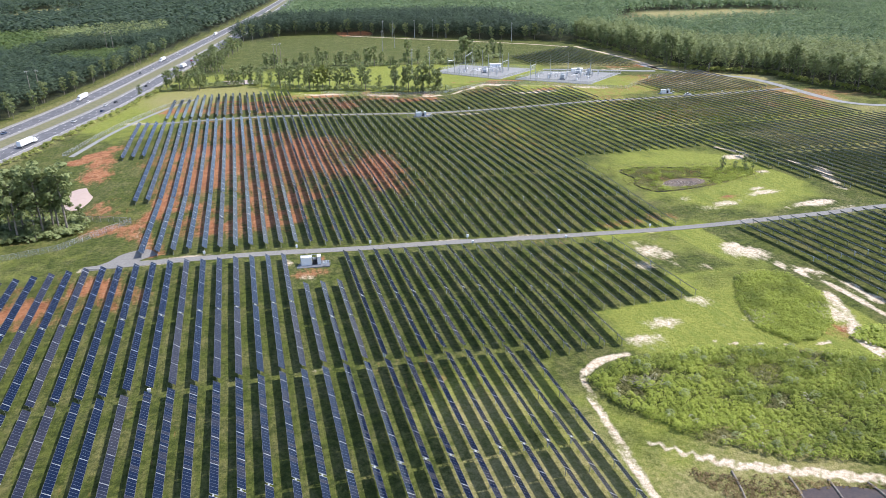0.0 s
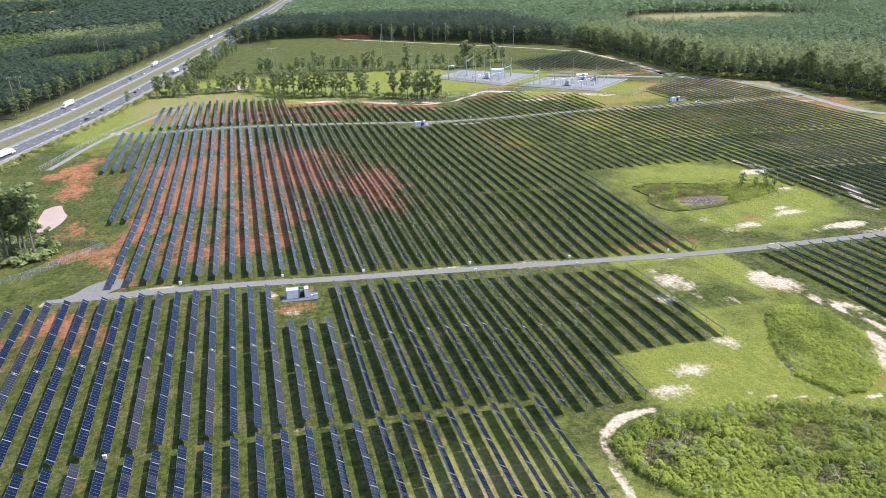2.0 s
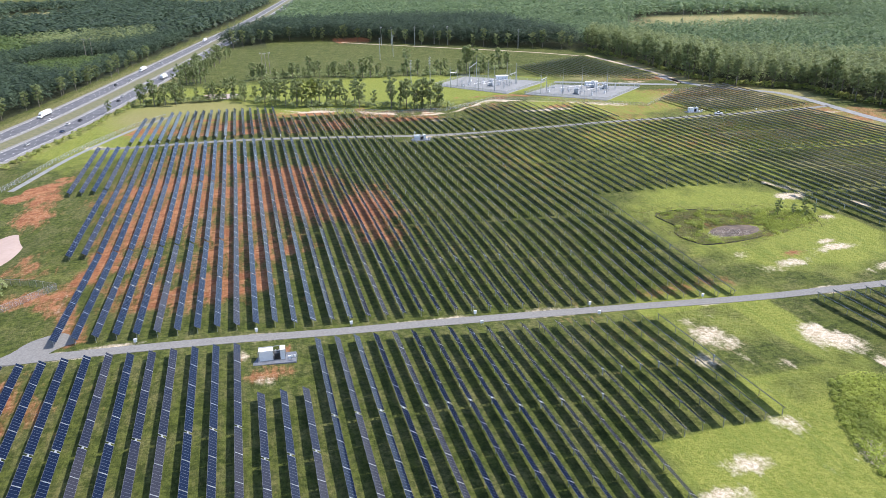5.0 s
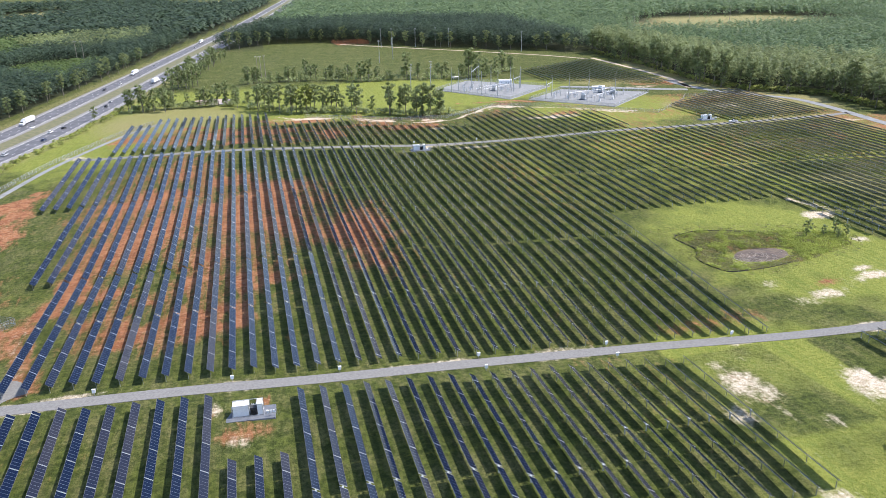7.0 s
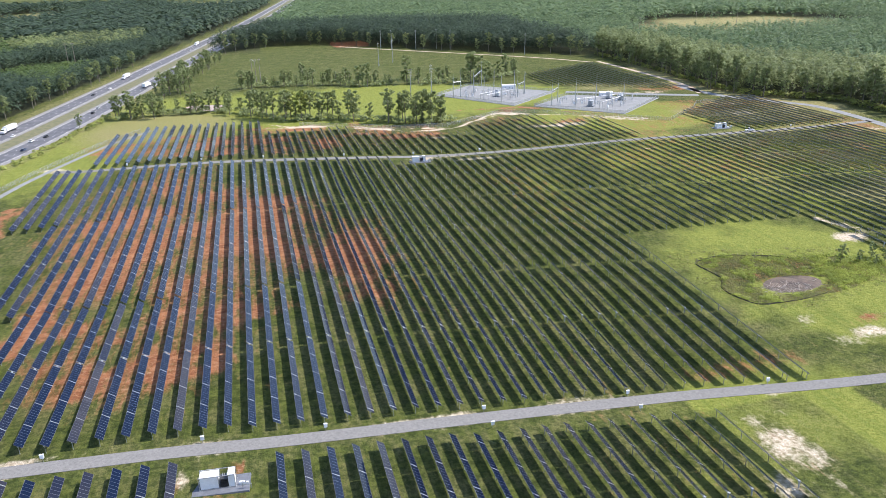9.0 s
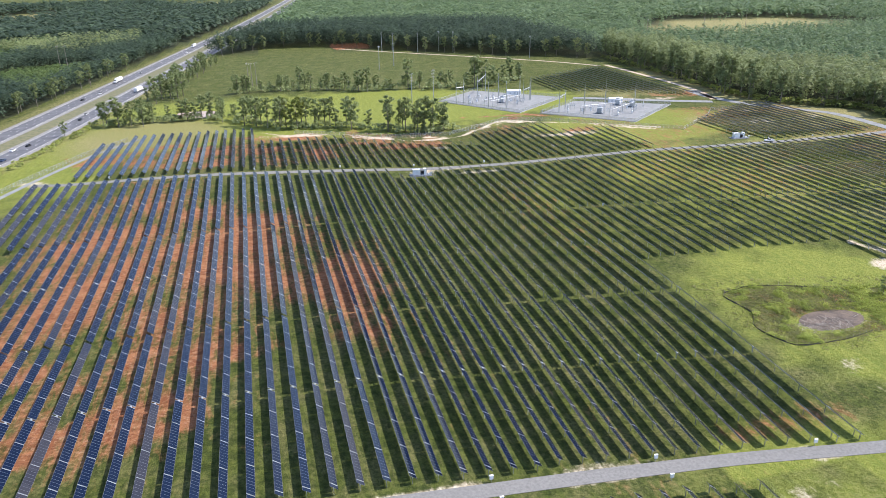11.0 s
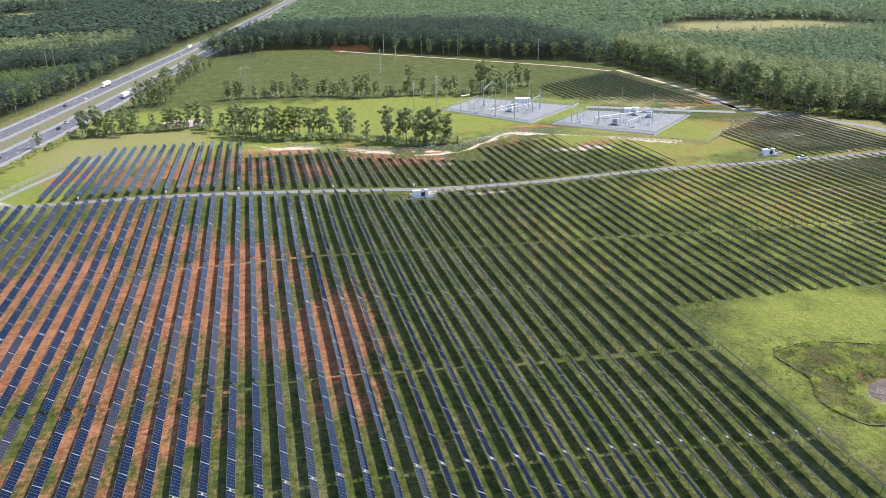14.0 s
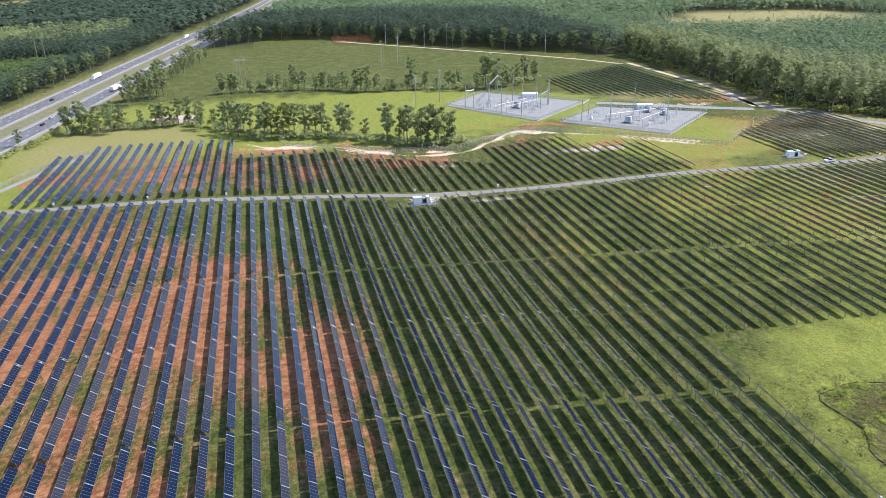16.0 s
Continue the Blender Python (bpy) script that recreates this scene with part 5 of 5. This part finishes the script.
line = smooth_line([(212, 311), (202, 315), (191, 318), (184, 317), (177, 314), (179, 302), (175, 296), (175, 290), (179, 282), (186, 281), (195, 281), (206, 283)], 2.5)
for (ax, ay), (bx, by) in zip(line[:-1], line[1:]):
    cloth.add([(ax, ay, gz(ax, ay) - .1), (bx, by, gz(bx, by) - .1), (bx, by, gz(bx, by) + .22 + .3 * rng.rand()), (ax, ay, gz(ax, ay) + .15 + .3 * rng.rand())], [(0, 1, 2, 3)])
    Build().box((ax, ay, gz(ax, ay) + 0.4), (0.07, 0.07, 1.1)).part("stake", M["wood"], silt)
cloth.part("cloth", M["cloth"], silt)


# ---------------- vehicles ----------------
PAINT = {k: mottled("paint_" + k, c, tuple(v * 1.15 for v in c), 1.0, 0.3, 0.0, 0.02, 0.002) for k, c in
         (("white", (0.70, 0.70, 0.70)), ("black", (0.02, 0.02, 0.022)), ("silver", (0.40, 0.41, 0.42)), ("blue", (0.03, 0.05, 0.10)), ("red", (0.25, 0.03, 0.03)))}
M["window"] = mottled("tinted_window", (0.012, 0.014, 0.016), (0.02, 0.022, 0.025), 1.0, 0.08)


def wheels(root, rows, wide, r):
    for y in rows:
        for s in (-1, 1):
            w = Build().tube((s * wide - 0.13, y, r), (s * wide + 0.13, y, r), r, r, 12).part("tyre", M["rubber"], root)
            Build().tube((s * wide - 0.14, y, r), (s * wide + 0.14, y, r), r * 0.55, r * 0.55, 8).part("rim", M["steel"], w)


def hull(profile, wide, taper, mat, name, root):
    """A body swept across from a side outline of (y, z) points, with its top drawn in."""
    zs = [z for _, z in profile]
    lo, hi = min(zs), max(zs)
    n = len(profile)
    v = [(s * wide * (1 - taper * (z - lo) / (hi - lo)), y, z) for s in (-1, 1) for y, z in profile]
    f = [tuple(range(n)), tuple(range(2 * n - 1, n - 1, -1))] + [(i, n + i, n + (i + 1) % n, (i + 1) % n) for i in range(n)]
    return Build().add(v, f).part(name, mat, root)


def car(x, y, turn, paint, pickup=False, label="car"):
    root = tagged(new("pickup_truck" if pickup else "car"), label, "pickup" if pickup else "car")
    root.matrix_basis = pose(x, y, gz(x, y) + 0.17, 0, 0, turn)
    p = PAINT[paint]
    if pickup:
        hull([(-2.8, 0.45), (2.7, 0.45), (2.8, 0.8), (2.6, 1.1), (1.1, 1.2), (-2.8, 1.2)], 0.98, 0.05, p, "body", root)
        hull([(-0.7, 1.2), (1.3, 1.2), (0.6, 1.85), (-0.5, 1.88)], 0.88, 0.15, M["window"], "cabin", root)
        Build().box((0, 0.05, 1.9), (1.4, 1.1, 0.06)).part("roof", p, root)
        Build().box((0, -1.75, 1.16), (1.5, 1.8, 0.12)).part("bed", M["dark"], root)
    else:
        hull([(-2.25, 0.35), (2.2, 0.35), (2.3, 0.6), (2.1, 0.85), (0.9, 0.98), (-1.9, 1.02), (-2.3, 0.85)], 0.9, 0.06, p, "body", root)
        hull([(-1.8, 1.0), (1.0, 0.97), (0.3, 1.42), (-1.2, 1.45)], 0.8, 0.18, M["window"], "cabin", root)
        Build().box((0, -0.42, 1.46), (1.2, 1.4, 0.05)).part("roof", p, root)
    for sx in (-0.65, 0.65):
        Build().box((sx, 2.25 if not pickup else 2.75, 0.72), (0.35, 0.08, 0.16)).part("headlight", M["porcelain"], root)
    wheels(root, (-1.4, 1.4) if not pickup else (-1.8, 1.8), 0.82, 0.34)
    return root


def lorry(x, y, turn, label):
    root = tagged(new("lorry"), label, "truck")
    root.matrix_basis = pose(x, y, gz(x, y) + 0.17, 0, 0, turn)
    Build().box((0, -2.5, 2.75), (2.55, 14.0, 2.8)).part("trailer", M["white"], root)
    hull([(5.3, 0.7), (9.0, 0.7), (9.1, 1.9), (7.6, 2.1), (7.3, 3.2), (5.3, 3.4)], 1.2, 0.04, PAINT["white"], "cab", root)
    Build().box((0, 7.5, 2.65), (2.1, 0.12, 0.8), 0, Matrix.Rotation(radians(12), 3, "X")).part("windscreen", M["window"], root)
    Build().box((0, 0, 1.1), (1.0, 15, 0.35)).part("chassis", M["dark"], root)
    wheels(root, (-8.2, -6.9, 5.6, 6.8, 8.2), 1.1, 0.5)
    return root


def on_highway(y, off):
    xs, ys = [p[0] for p in HIGHWAY], [p[1] for p in HIGHWAY]
    x = float(np.interp(y, ys, xs))
    dx = float(np.interp(y + 10, ys, xs)) - x
    a = math.degrees(math.atan2(-dx, 10))
    return x + off / math.cos(radians(a)), y, a + (180 if off < 0 else 0)


for y, off, paint in ((606, 11.5, "white"), (617, 15, "black"), (581, 18.5, "blue"), (695, 15, "black"), (716, 11.5, "silver"), (626, -8, "white"), (784, -15, "black"), (815, -11.5, "white"), (545, 15, "silver"), (870, 15, "red"), (940, -15, "silver"), (1040, 18, "black"), (1120, -11.5, "white"), (520, -15, "blue")):
    car(*on_highway(y, off), paint, False, paint + " passenger car on the highway lane")
for y, off in ((644, -18.5), (883, -18.5), (818, 18.5), (1190, -18.5), (480, 18.5)):
    lorry(*on_highway(y, off), "white box trailer lorry on the highway lane")
car(329, 489, 88, "white", True, "white pickup parked on the gravel service road")
dash = Build()
for y in np.arange(380, 1300, 12.0):
    for off in (-17.9, -13.6, 13.6, 17.9):
        x, yy, a = on_highway(float(y), off)
        t = Matrix.Rotation(radians(a), 3, "Z")
        dash.add([Vector((x, yy, gz(x, yy) + 0.172)) + t @ Vector((sx * 0.1, sy * 1.5, 0)) for sx, sy in ((-1, -1), (1, -1), (1, 1), (-1, 1))], [(0, 1, 2, 3)])
tagged(dash.part("lane_dashes", M["line"], hw, "white broken lane lines"), kind="stuff")
